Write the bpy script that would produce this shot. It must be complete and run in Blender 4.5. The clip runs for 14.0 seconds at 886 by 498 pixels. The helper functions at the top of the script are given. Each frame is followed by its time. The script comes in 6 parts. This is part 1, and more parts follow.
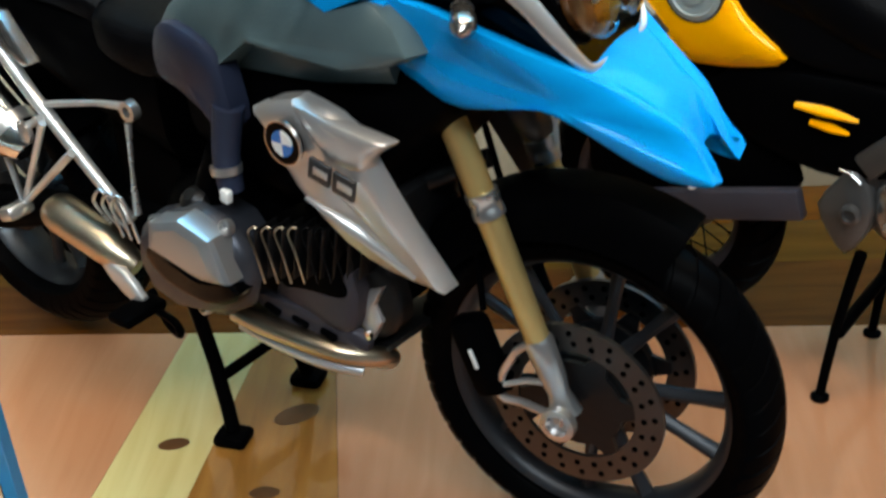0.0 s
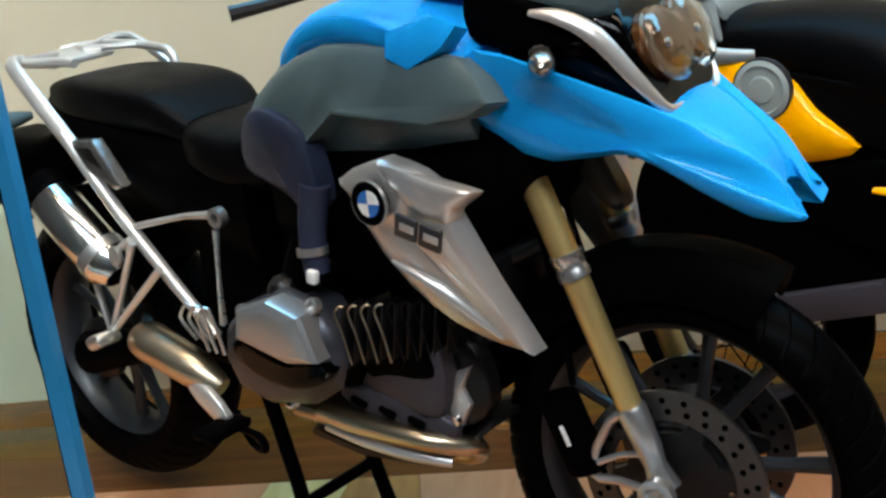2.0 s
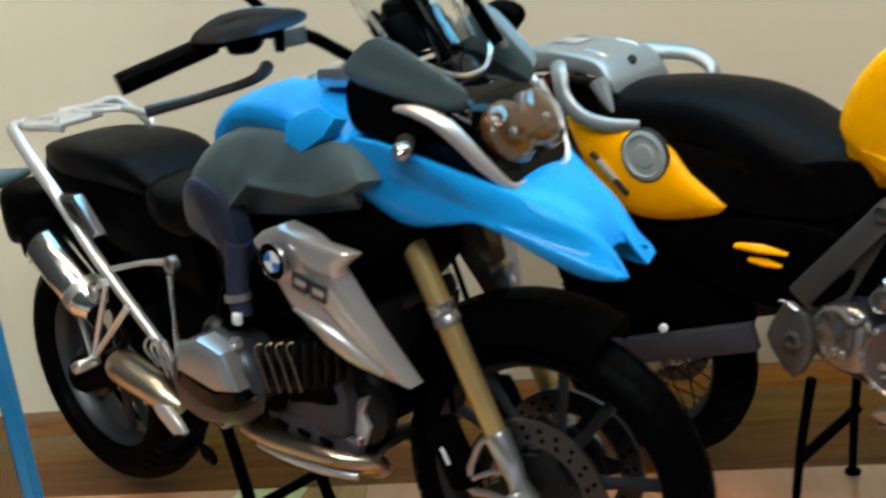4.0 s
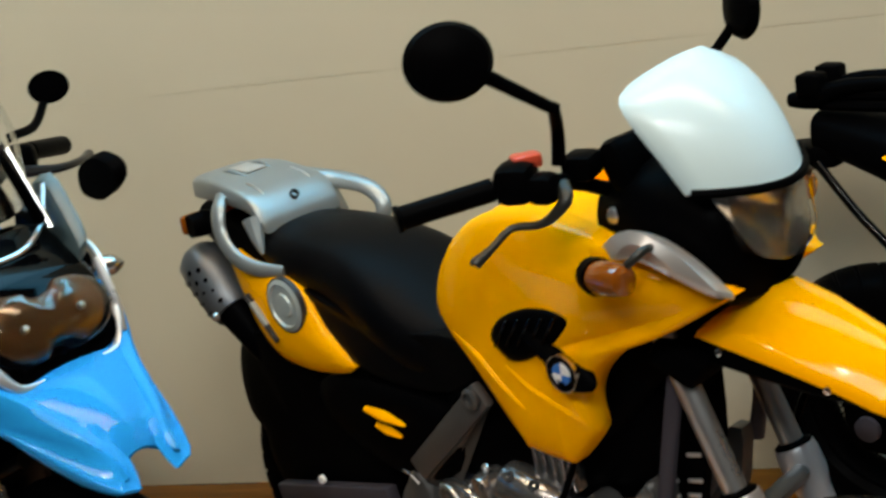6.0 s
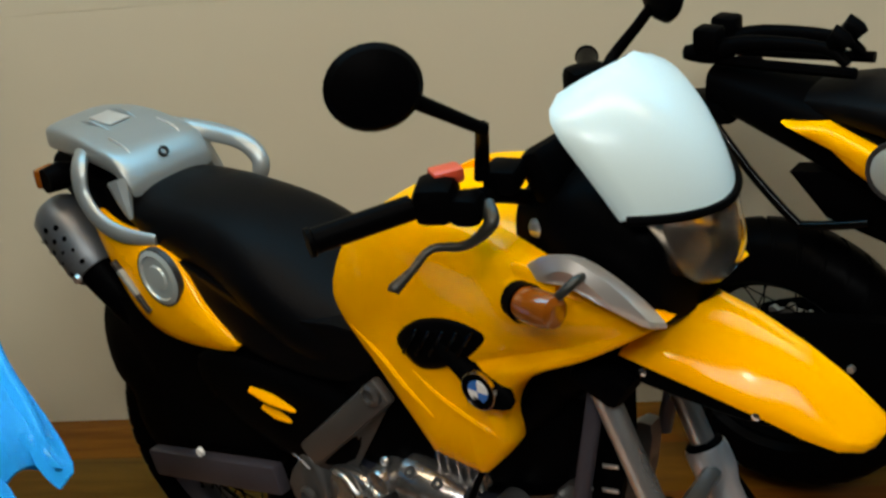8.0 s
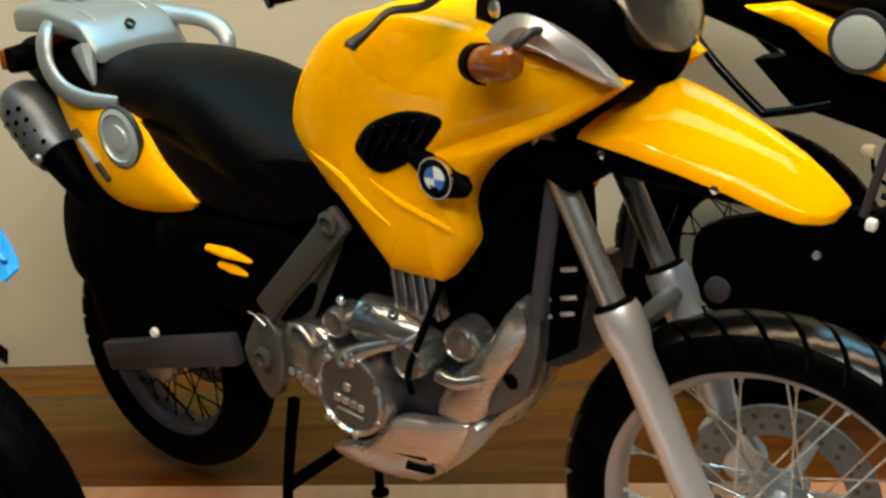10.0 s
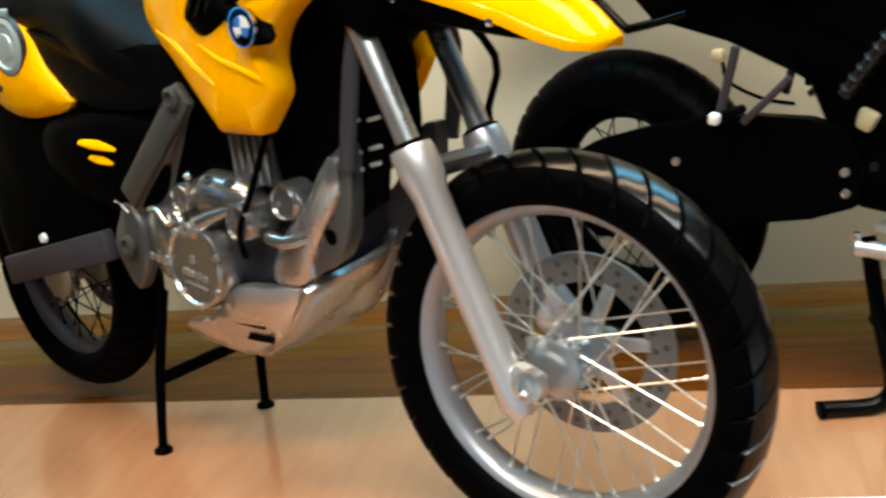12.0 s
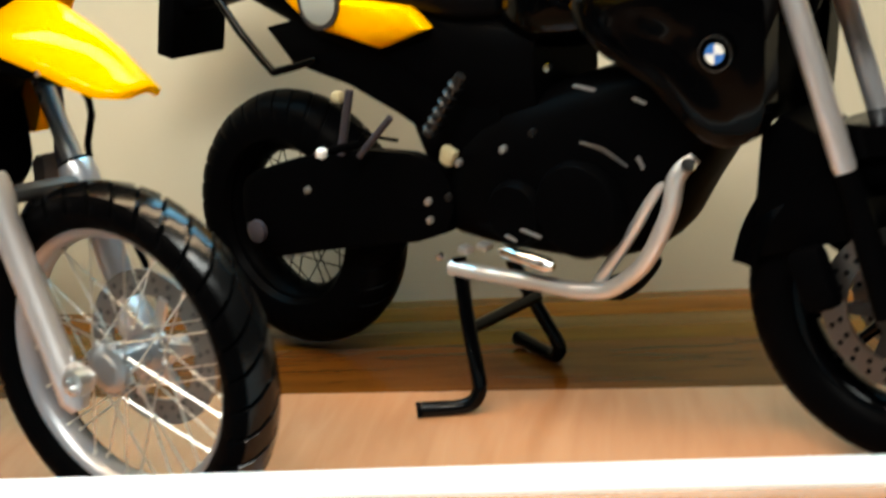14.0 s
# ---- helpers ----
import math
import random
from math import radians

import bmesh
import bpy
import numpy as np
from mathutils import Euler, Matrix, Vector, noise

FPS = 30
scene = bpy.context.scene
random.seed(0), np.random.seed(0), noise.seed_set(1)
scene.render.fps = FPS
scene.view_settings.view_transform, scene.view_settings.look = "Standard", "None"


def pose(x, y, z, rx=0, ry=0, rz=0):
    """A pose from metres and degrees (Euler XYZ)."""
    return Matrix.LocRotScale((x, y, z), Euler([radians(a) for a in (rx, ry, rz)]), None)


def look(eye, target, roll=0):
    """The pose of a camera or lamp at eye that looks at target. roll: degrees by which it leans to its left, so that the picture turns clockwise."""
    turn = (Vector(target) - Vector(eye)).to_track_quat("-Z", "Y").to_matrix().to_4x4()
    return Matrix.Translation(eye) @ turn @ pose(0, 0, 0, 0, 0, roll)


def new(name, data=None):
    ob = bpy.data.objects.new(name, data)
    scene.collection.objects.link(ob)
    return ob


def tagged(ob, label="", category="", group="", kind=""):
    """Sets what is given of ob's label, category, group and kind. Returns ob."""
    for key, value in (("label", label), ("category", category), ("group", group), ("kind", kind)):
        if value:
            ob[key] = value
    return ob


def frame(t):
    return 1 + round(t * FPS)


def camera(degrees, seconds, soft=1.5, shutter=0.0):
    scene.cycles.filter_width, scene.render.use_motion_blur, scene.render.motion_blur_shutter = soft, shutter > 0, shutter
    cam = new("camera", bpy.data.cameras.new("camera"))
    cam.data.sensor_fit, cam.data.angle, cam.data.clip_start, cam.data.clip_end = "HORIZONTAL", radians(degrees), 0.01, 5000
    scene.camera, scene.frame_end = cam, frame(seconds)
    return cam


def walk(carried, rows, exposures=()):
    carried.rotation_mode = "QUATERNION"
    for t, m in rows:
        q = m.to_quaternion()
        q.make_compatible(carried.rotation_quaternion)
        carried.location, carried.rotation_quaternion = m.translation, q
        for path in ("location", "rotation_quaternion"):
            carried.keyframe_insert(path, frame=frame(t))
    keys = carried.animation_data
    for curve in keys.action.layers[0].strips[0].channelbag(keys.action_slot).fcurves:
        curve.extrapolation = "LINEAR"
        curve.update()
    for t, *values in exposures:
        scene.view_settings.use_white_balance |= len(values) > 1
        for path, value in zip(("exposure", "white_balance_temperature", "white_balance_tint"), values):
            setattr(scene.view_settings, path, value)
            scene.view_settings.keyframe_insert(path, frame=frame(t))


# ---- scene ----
# Display case with three model motorcycles at one tenth of full size.
# All lengths below are those of the full-size machines; S brings them to model size.
S = 0.1

# ---- camera ----
cam = camera(36.75, 14.0, soft=2.6, shutter=0.5)
# seconds, eye x y z, yaw, pitch, roll
PATH = [
    (0, -1.3650, -1.7879, 1.6539, 5.92, -29.94, -4.92),
    (0.3, -1.3916, -1.8218, 1.5668, 5.51, -28.87, -5.53),
    (0.5, -1.3875, -1.8417, 1.4968, 5.88, -27.37, -5.44),
    (1, -1.3892, -1.8454, 1.4057, 6.86, -24.41, -6.20),
    (1.5, -1.4049, -1.8904, 1.3426, 7.17, -19.39, -6.94),
    (2, -1.4123, -1.9375, 1.3421, 7.61, -17.15, -7.57),
    (2.2, -1.4081, -1.9631, 1.3637, 7.86, -17.11, -7.72),
    (4.3, -0.7975, -2.2587, 1.5567, 13.22, -16.22, -8.47),
    (4.5, -0.6316, -2.2369, 1.6112, 14.90, -17.06, -8.53),
    (5, -0.4129, -2.1187, 1.6020, 15.21, -16.45, -8.39),
    (5.5, -0.2267, -1.9545, 1.6240, 15.78, -16.53, -8.80),
    (6, -0.0902, -1.7895, 1.6961, 16.02, -17.80, -9.25),
    (6.5, -0.0664, -1.6373, 1.8911, 14.86, -22.78, -9.97),
    (7, -0.1115, -1.5809, 1.9433, 12.60, -25.11, -9.70),
    (7.2, -0.1461, -1.5517, 1.9862, 11.61, -26.74, -9.54),
    (9.3, -0.2770, -1.7023, 1.5920, 6.64, -22.56, -4.64),
    (9.5, -0.2627, -1.7230, 1.5409, 6.85, -21.99, -4.76),
    (10, -0.2351, -1.7601, 1.4316, 7.13, -20.25, -4.95),
    (10.5, -0.1597, -1.8019, 1.3167, 8.06, -18.49, -5.09),
    (11, -0.1140, -1.8484, 1.2372, 7.75, -17.62, -4.88),
    (11.5, -0.0036, -1.8788, 1.1519, 8.62, -16.84, -5.13),
    (12, 0.1612, -1.9260, 1.0629, 10.02, -15.69, -5.65),
    (12.5, 0.3016, -1.9905, 1.0805, 9.97, -16.22, -5.82),
    (12.6, 0.3218, -2.0094, 1.0748, 9.68, -16.05, -5.82),
    (13, 0.3604, -2.1113, 1.1007, 6.75, -16.41, -4.90),
    (13.4, 0.3850, -2.1600, 1.1020, 3.02, -16.50, -3.68),
    (13.5, 0.4170, -2.1731, 1.1014, 2.34, -16.49, -3.53),
    (13.6, 0.5210, -2.1894, 1.0958, 3.51, -16.29, -3.92),
    (13.7, 0.6217, -2.1946, 1.0912, 4.71, -16.10, -4.27),
    (13.8, 0.7155, -2.1827, 1.0827, 5.86, -15.74, -4.53),
    (13.9, 0.8128, -2.1699, 1.0830, 7.14, -15.36, -4.82),
    (14, 0.9176, -2.1554, 1.0971, 8.74, -15.09, -4.81),
]


# seconds, stops, kelvin, tint
EXPOSURE = [(0, 0.06, 6550, 11), (1.5, 0.06, 6650, 13), (2.2, 0.08, 6700, 15), (4.3, -0.02, 6900, 14), (5.0, -0.03, 7250, 16), (5.5, -0.24, 7350, 15), (6.5, -0.46, 7400, 14), (7.2, -0.66, 7400, 14), (9.3, -0.05, 7800, 13), (10.5, 0.09, 8100, 13), (11, 0.19, 7800, 12), (12, 0.61, 7250, 12), (13, 0.67, 7500, 13), (14, 0.62, 7750, 13)]


def heading(x, y, z, yaw, pitch, roll):
    yaw, pitch = radians(yaw), radians(pitch)
    eye = Vector((x, y, z)) * S
    ahead = Vector((-math.sin(yaw) * math.cos(pitch), math.cos(yaw) * math.cos(pitch), math.sin(pitch)))
    return look(eye, eye + ahead, roll)


walk(cam, [(row[0], heading(*row[1:])) for row in PATH], EXPOSURE)

# ---- light ----
world = bpy.data.worlds.new("room_light")
scene.world = world
world.use_nodes = True
world.node_tree.nodes["Background"].inputs["Color"].default_value = (1.0, 0.9, 0.78, 1)
world.node_tree.nodes["Background"].inputs["Strength"].default_value = 0.02


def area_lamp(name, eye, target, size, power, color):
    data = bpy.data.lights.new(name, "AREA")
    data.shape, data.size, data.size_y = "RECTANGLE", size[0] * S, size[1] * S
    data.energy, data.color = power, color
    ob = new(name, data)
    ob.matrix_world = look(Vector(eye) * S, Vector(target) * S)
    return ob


area_lamp("case_lamp", (-0.3, -0.3, 4.2), (-0.3, 0.3, 0), (5.4, 0.5), 1.45, (1.0, 0.82, 0.58))
area_lamp("ceiling_lamp", (1.0, -7.5, 9.0), (-0.5, 0.3, 0.5), (7.0, 2.4), 8.5, (0.76, 0.92, 1.0))
for x, y in ((-3.0, -3.2), (-1.9, -3.6), (0.6, -3.4)):
    area_lamp("spot_lamp", (x, y, 5.2), (x * 0.3 - 0.5, 0.3, 0.5), (0.22, 0.22), 0.34, (1.0, 0.95, 0.9))
# Unseen cool strip, added on a guess for cyan highlights on treads and seats.
area_lamp("assumed_strip_lamp", (-0.2, 1.1, 3.3), (-0.2, 0.0, 0.5), (5.2, 1.0), 1.9, (0.13, 0.6, 1.0))


# ---- materials ----
def principled(name):
    m = bpy.data.materials.new(name)
    m.use_nodes = True
    return m, m.node_tree.nodes, m.node_tree.links, m.node_tree.nodes["Principled BSDF"]


def surface(name, color, rough=0.5, metal=0.0, var=0.12, scale=90.0, bump=0.05, coat=0.0, fine=600.0, tint=None, spec=0.5):
    """Colour and gloss that vary at two scales, with a fine relief."""
    m, nodes, links, bsdf = principled(name)
    place = nodes.new("ShaderNodeTexCoord")
    coarse, grain = nodes.new("ShaderNodeTexNoise"), nodes.new("ShaderNodeTexNoise")
    coarse.inputs["Scale"].default_value, grain.inputs["Scale"].default_value = scale, fine
    coarse.inputs["Detail"].default_value = 5
    links.new(place.outputs["Object"], coarse.inputs["Vector"])
    links.new(place.outputs["Object"], grain.inputs["Vector"])
    mix = nodes.new("ShaderNodeMix")
    mix.data_type = "RGBA"
    dark = [c * (1 - var) for c in color]
    light = [min(1, c * (1 + var)) for c in (tint or color)]
    mix.inputs["A"].default_value, mix.inputs["B"].default_value = (*dark, 1), (*light, 1)
    links.new(coarse.outputs["Fac"], mix.inputs["Factor"])
    links.new(mix.outputs["Result"], bsdf.inputs["Base Color"])
    gloss = nodes.new("ShaderNodeMapRange")
    gloss.inputs["To Min"].default_value, gloss.inputs["To Max"].default_value = rough * 0.8, min(1, rough * 1.25)
    links.new(coarse.outputs["Fac"], gloss.inputs["Value"])
    links.new(gloss.outputs["Result"], bsdf.inputs["Roughness"])
    bsdf.inputs["Metallic"].default_value = metal
    bsdf.inputs["Coat Weight"].default_value = coat
    bsdf.inputs["Specular IOR Level"].default_value = spec
    bsdf.inputs["Coat Roughness"].default_value = 0.09
    if bump:
        relief = nodes.new("ShaderNodeBump")
        relief.inputs["Strength"].default_value, relief.inputs["Distance"].default_value = bump, 0.0004
        links.new(grain.outputs["Fac"], relief.inputs["Height"])
        links.new(relief.outputs["Normal"], bsdf.inputs["Normal"])
    return m


def wood(name, light, dark, along="Y", rough=0.22, coat=0.3, spec=0.25):
    """Lacquered wood: stretched grain, a tone of its own for each board."""
    m, nodes, links, bsdf = principled(name)
    place, own = nodes.new("ShaderNodeTexCoord"), nodes.new("ShaderNodeObjectInfo")
    mapping = nodes.new("ShaderNodeMapping")
    mapping.inputs["Scale"].default_value = (14, 1.6, 14) if along == "Y" else (1.6, 14, 14)
    shift = nodes.new("ShaderNodeVectorMath")
    shift.operation = "ADD"
    links.new(place.outputs["Object"], shift.inputs[0])
    links.new(own.outputs["Random"], shift.inputs[1])
    links.new(shift.outputs["Vector"], mapping.inputs["Vector"])
    grain, broad = nodes.new("ShaderNodeTexNoise"), nodes.new("ShaderNodeTexNoise")
    grain.inputs["Scale"].default_value, grain.inputs["Detail"].default_value = 16, 7
    grain.inputs["Distortion"].default_value = 0.7
    broad.inputs["Scale"].default_value = 14
    links.new(mapping.outputs["Vector"], grain.inputs["Vector"])
    links.new(shift.outputs["Vector"], broad.inputs["Vector"])
    ramp = nodes.new("ShaderNodeValToRGB")
    ramp.color_ramp.elements[0].position, ramp.color_ramp.elements[1].position = 0.3, 0.72
    ramp.color_ramp.elements[0].color, ramp.color_ramp.elements[1].color = (*dark, 1), (*light, 1)
    links.new(grain.outputs["Fac"], ramp.inputs["Fac"])
    tone = nodes.new("ShaderNodeHueSaturation")
    value = nodes.new("ShaderNodeMapRange")
    value.inputs["To Min"].default_value, value.inputs["To Max"].default_value = 0.86, 1.12
    total = nodes.new("ShaderNodeMath")
    total.operation = "MULTIPLY_ADD"
    total.inputs[1].default_value = 0.45
    links.new(own.outputs["Random"], total.inputs[0])
    links.new(broad.outputs["Fac"], total.inputs[2])
    links.new(total.outputs["Value"], value.inputs["Value"])
    links.new(value.outputs["Result"], tone.inputs["Value"])
    links.new(ramp.outputs["Color"], tone.inputs["Color"])
    links.new(tone.outputs["Color"], bsdf.inputs["Base Color"])
    bsdf.inputs["Roughness"].default_value = rough
    bsdf.inputs["Specular IOR Level"].default_value = spec
    bsdf.inputs["Coat Weight"].default_value, bsdf.inputs["Coat Roughness"].default_value = coat, 0.05
    relief = nodes.new("ShaderNodeBump")
    relief.inputs["Strength"].default_value, relief.inputs["Distance"].default_value = 0.08, 0.0003
    links.new(grain.outputs["Fac"], relief.inputs["Height"])
    links.new(relief.outputs["Normal"], bsdf.inputs["Normal"])
    return m


def clear(name, color, rough=0.02, ior=1.45, alpha=1.0, coat=0.0):
    m, nodes, links, bsdf = principled(name)
    bsdf.inputs["Base Color"].default_value = (*color, 1)
    bsdf.inputs["Roughness"].default_value = rough
    bsdf.inputs["Transmission Weight"].default_value = alpha
    bsdf.inputs["IOR"].default_value = ior
    bsdf.inputs["Coat Weight"].default_value, bsdf.inputs["Coat Roughness"].default_value = coat, 0.03
    return m


M = dict(
    wall=surface("cream_paint", (0.49, 0.445, 0.33), 0.75, var=0.1, scale=10, bump=0.12, fine=260),
    joint=surface("panel_joint", (0.485, 0.44, 0.325), 0.8, var=0.1),
    room=surface("room_paint", (0.05, 0.046, 0.042), 0.8, var=0.08, scale=8, bump=0.05, fine=90),
    white=surface("white_lacquer", (0.82, 0.82, 0.8), 0.3, var=0.03, scale=30, bump=0.02),
    pink=wood("pinkish_beech", (0.48, 0.22, 0.11), (0.42, 0.18, 0.085), coat=0.8),
    brown=wood("orange_brown_wood", (0.17, 0.05, 0.005), (0.09, 0.024, 0.0025), "X", coat=0.12, spec=0.08),
    olive=wood("olive_brown_wood", (0.12, 0.046, 0.005), (0.075, 0.027, 0.003), "X", coat=0.12, spec=0.08),
    red=wood("red_brown_wood", (0.11, 0.033, 0.005), (0.065, 0.018, 0.0025), "X", coat=0.12, spec=0.08),
    pine=wood("yellow_pine", (0.5704, 0.4784, 0.2116), (0.4784, 0.3772, 0.1472), coat=0.8),
    oak=wood("orange_oak", (0.4, 0.175, 0.035), (0.27, 0.105, 0.02), coat=0.8),
    front=wood("front_board_wood", (0.42, 0.2, 0.1), (0.33, 0.14, 0.07), "X"),
    knot=surface("wood_knot", (0.1, 0.04, 0.012), 0.4, var=0.5, scale=300),
    yellow=surface("yellow_paint", (1.0, 0.41, 0.0), 0.3, var=0.02, scale=60, bump=0.0, coat=0.35, spec=0.0),
    blue=surface("blue_paint", (0.0, 0.29, 0.72), 0.3, var=0.02, scale=60, bump=0.0, coat=0.35, spec=0.0),
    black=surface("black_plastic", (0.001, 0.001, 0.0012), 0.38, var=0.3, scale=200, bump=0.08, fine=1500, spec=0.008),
    gloss=surface("glossy_black", (0.0006, 0.0006, 0.0008), 0.09, var=0.2, scale=100, bump=0.01, spec=0.1),
    seat=surface("seat_vinyl", (0.0016, 0.0016, 0.002), 0.42, var=0.25, scale=160, bump=0.2, fine=2200, spec=0.045),
    rubber=surface("tyre_rubber", (0.001, 0.001, 0.0012), 0.35, var=0.3, scale=150, bump=0.1, fine=1800, spec=0.012),
    tread=surface("smooth_tread_rubber", (0.0015, 0.0017, 0.002), 0.22, var=0.3, scale=150, bump=0.06, fine=1800, spec=0.35),
    grey=surface("grey_plastic", (0.07, 0.11, 0.12), 0.36, var=0.15, scale=150, bump=0.1, fine=1500),
    palecap=surface("pale_cap", (0.4, 0.46, 0.45), 0.3, metal=0.3, var=0.06, scale=150, bump=0.04),
    duct=surface("navy_plastic", (0.02, 0.026, 0.05), 0.38, var=0.2, scale=150, bump=0.08, fine=1500, spec=0.2),
    castrim=surface("dark_cast_rim", (0.024, 0.025, 0.029), 0.38, metal=0.4, var=0.2, scale=150, bump=0.06),
    covermetal=surface("silver_cover_cap", (0.42, 0.44, 0.46), 0.32, metal=0.8, var=0.1, scale=80, bump=0.03),
    greyarm=surface("dull_grey_arm", (0.05, 0.045, 0.056), 0.4, metal=0.3, var=0.25, scale=80, bump=0.06, spec=0.25),
    lever=surface("lever_grey", (0.02, 0.021, 0.018), 0.35, metal=0.3, var=0.15, scale=80, bump=0.05),
    reflector=surface("headlamp_reflector", (0.45, 0.43, 0.4), 0.24, metal=0.95, var=0.3, scale=200, bump=0.7, fine=250),
    cream=surface("pale_plastic", (0.42, 0.36, 0.22), 0.4, var=0.15, scale=150, bump=0.05),
    rackpaint=surface("pale_silver_rack", (0.26, 0.285, 0.285), 0.33, metal=0.5, var=0.06, scale=80, bump=0.02),
    silver=surface("silver_paint", (0.68, 0.67, 0.69), 0.34, metal=0.75, var=0.08, scale=80, bump=0.04),
    satin=surface("satin_silver_plastic", (0.62, 0.61, 0.6), 0.32, metal=0.7, var=0.04, scale=80, bump=0.015),
    engine=surface("engine_silver", (0.36, 0.355, 0.35), 0.22, metal=0.9, var=0.15, scale=120, bump=0.05, fine=900),
    skid=surface("brushed_skid_metal", (0.48, 0.465, 0.45), 0.27, metal=0.9, var=0.15, scale=90, bump=0.05, fine=700),
    mufflerskin=surface("muffler_grey", (0.13, 0.14, 0.15), 0.38, metal=0.6, var=0.15, scale=90, bump=0.05, fine=700),
    covershell=surface("dark_cover_shell", (0.05, 0.053, 0.066), 0.35, metal=0.6, var=0.15, scale=80, bump=0.05),
    casing=surface("blue_grey_casing", (0.018, 0.02, 0.03), 0.3, metal=0.3, var=0.3, scale=120, bump=0.1, fine=900),
    dark=surface("dark_engine_metal", (0.01, 0.01, 0.011), 0.36, metal=0.5, var=0.3, scale=160, bump=0.15, fine=900),
    frame=surface("grey_frame_paint", (0.085, 0.082, 0.08), 0.36, metal=0.5, var=0.12, scale=100, bump=0.06),
    chrome=surface("chrome", (0.9, 0.88, 0.87), 0.16, metal=1.0, var=0.05, scale=120, bump=0.03),
    alloy=surface("bare_alloy", (0.62, 0.62, 0.62), 0.28, metal=0.9, var=0.12, scale=150, bump=0.08),
    gold=surface("gold_anodised", (0.68, 0.5, 0.2), 0.36, metal=0.75, var=0.1, scale=120, bump=0.04),
    palesteel=surface("pale_brake_steel", (0.2, 0.19, 0.175), 0.45, metal=0.6, var=0.2, scale=200, bump=0.1),
    spokesteel=surface("spoke_steel", (0.75, 0.72, 0.64), 0.28, metal=0.9, var=0.1, scale=150, bump=0.03),
    rimalloy=surface("anodised_rim", (0.4, 0.4, 0.42), 0.36, metal=0.8, var=0.1, scale=120, bump=0.05),
    hubmetal=surface("cast_hub_metal", (0.4, 0.43, 0.45), 0.3, metal=0.85, var=0.15, scale=150, bump=0.06),
    disc=surface("brake_steel", (0.1, 0.094, 0.09), 0.34, metal=0.9, var=0.2, scale=200, bump=0.1),
    pipe=surface("heat_tinted_steel", (0.5, 0.39, 0.25), 0.3, metal=1.0, var=0.2, scale=70, bump=0.04, tint=(0.6, 0.5, 0.38)),
    shield=surface("pearl_white", (0.5, 0.66, 0.71), 0.36, var=0.05, scale=40, bump=0.02, coat=0.3),
    orange=surface("amber_lens", (0.22, 0.055, 0.003), 0.15, var=0.15, scale=300, bump=0.05, coat=0.6),
    redlens=surface("red_plastic", (0.6, 0.07, 0.03), 0.3, var=0.1, scale=200),
    lens=clear("clear_lens", (0.97, 0.97, 0.97), 0.03, 1.06, coat=1.0),
    screen=clear("screen_plastic", (0.97, 0.98, 0.98), 0.03, 1.45),
    glass=clear("green_glass", (0.75, 0.93, 0.92), 0.01, 1.45),
    edge=surface("glass_edge", (0.015, 0.2, 0.42), 0.2, var=0.2, scale=40, bump=0.02),
    emblem_blue=surface("emblem_blue", (0.03, 0.16, 0.5), 0.25, var=0.05),
    ink=surface("dark_print", (0.02, 0.02, 0.022), 0.4, var=0.1),
    greyprint=surface("grey_print", (0.3, 0.32, 0.3), 0.4, var=0.1),
    amberglow=surface("amber_reflector", (0.09, 0.036, 0.01), 0.2, metal=0.4, var=0.4, scale=180, bump=0.12),
)


# ---- mesh tools ----
def finish(bm, sharp=38.0):
    bmesh.ops.remove_doubles(bm, verts=bm.verts, dist=1e-5)
    bmesh.ops.recalc_face_normals(bm, faces=bm.faces)
    for f in bm.faces:
        f.smooth = True
    for e in bm.edges:
        e.smooth = len(e.link_faces) != 2 or e.calc_face_angle(0) < radians(sharp)
    return bm


def part(name, bm, material, parent=None, label="", sharp=38.0, at=None):
    """One mesh object from a bmesh in full-size metres; at: a pose of its own under its parent."""
    finish(bm, sharp)
    bmesh.ops.scale(bm, vec=(S, S, S), verts=bm.verts)
    mesh = bpy.data.meshes.new(name)
    bm.to_mesh(mesh)
    bm.free()
    mesh.materials.append(M[material])
    ob = new(name, mesh)
    ob.parent = parent
    if at is not None:
        ob.matrix_basis = at
    return tagged(ob, label)


def again(ob, name, parent, at):
    """Another object on the same mesh."""
    twin = new(name, ob.data)
    twin.parent, twin.matrix_basis = parent, at
    return twin


def put(x, y, z, rz=0.0):
    return pose(x * S, y * S, z * S, 0, 0, rz)


def curve(points, steps=4, closed=False):
    """A smooth line through the points."""
    pts = [Vector(p) for p in points]
    n, out = len(pts), []
    for i in range(n if closed else n - 1):
        if closed:
            a, b, c, d = pts[i - 1], pts[i], pts[(i + 1) % n], pts[(i + 2) % n]
        else:
            b, c = pts[i], pts[i + 1]
            a, d = pts[max(i - 1, 0)], pts[min(i + 2, n - 1)]
        for k in range(steps):
            t = k / steps
            out.append(0.5 * (2 * b + (c - a) * t + (2 * a - 5 * b + 4 * c - d) * t * t + (3 * b - a - 3 * c + d) * t**3))
    if not closed:
        out.append(pts[-1])
    return out


def rings(bm, loops, closed=False, cap=True):
    made = [[bm.verts.new(p) for p in loop] for loop in loops]
    n = len(made[0])
    pairs = list(zip(made, made[1:])) + ([(made[-1], made[0])] if closed else [])
    for a, b in pairs:
        for i in range(n):
            bm.faces.new((a[i], a[(i + 1) % n], b[(i + 1) % n], b[i]))
    if cap and not closed:
        bm.faces.new(made[0][::-1])
        bm.faces.new(made[-1])
    return bm


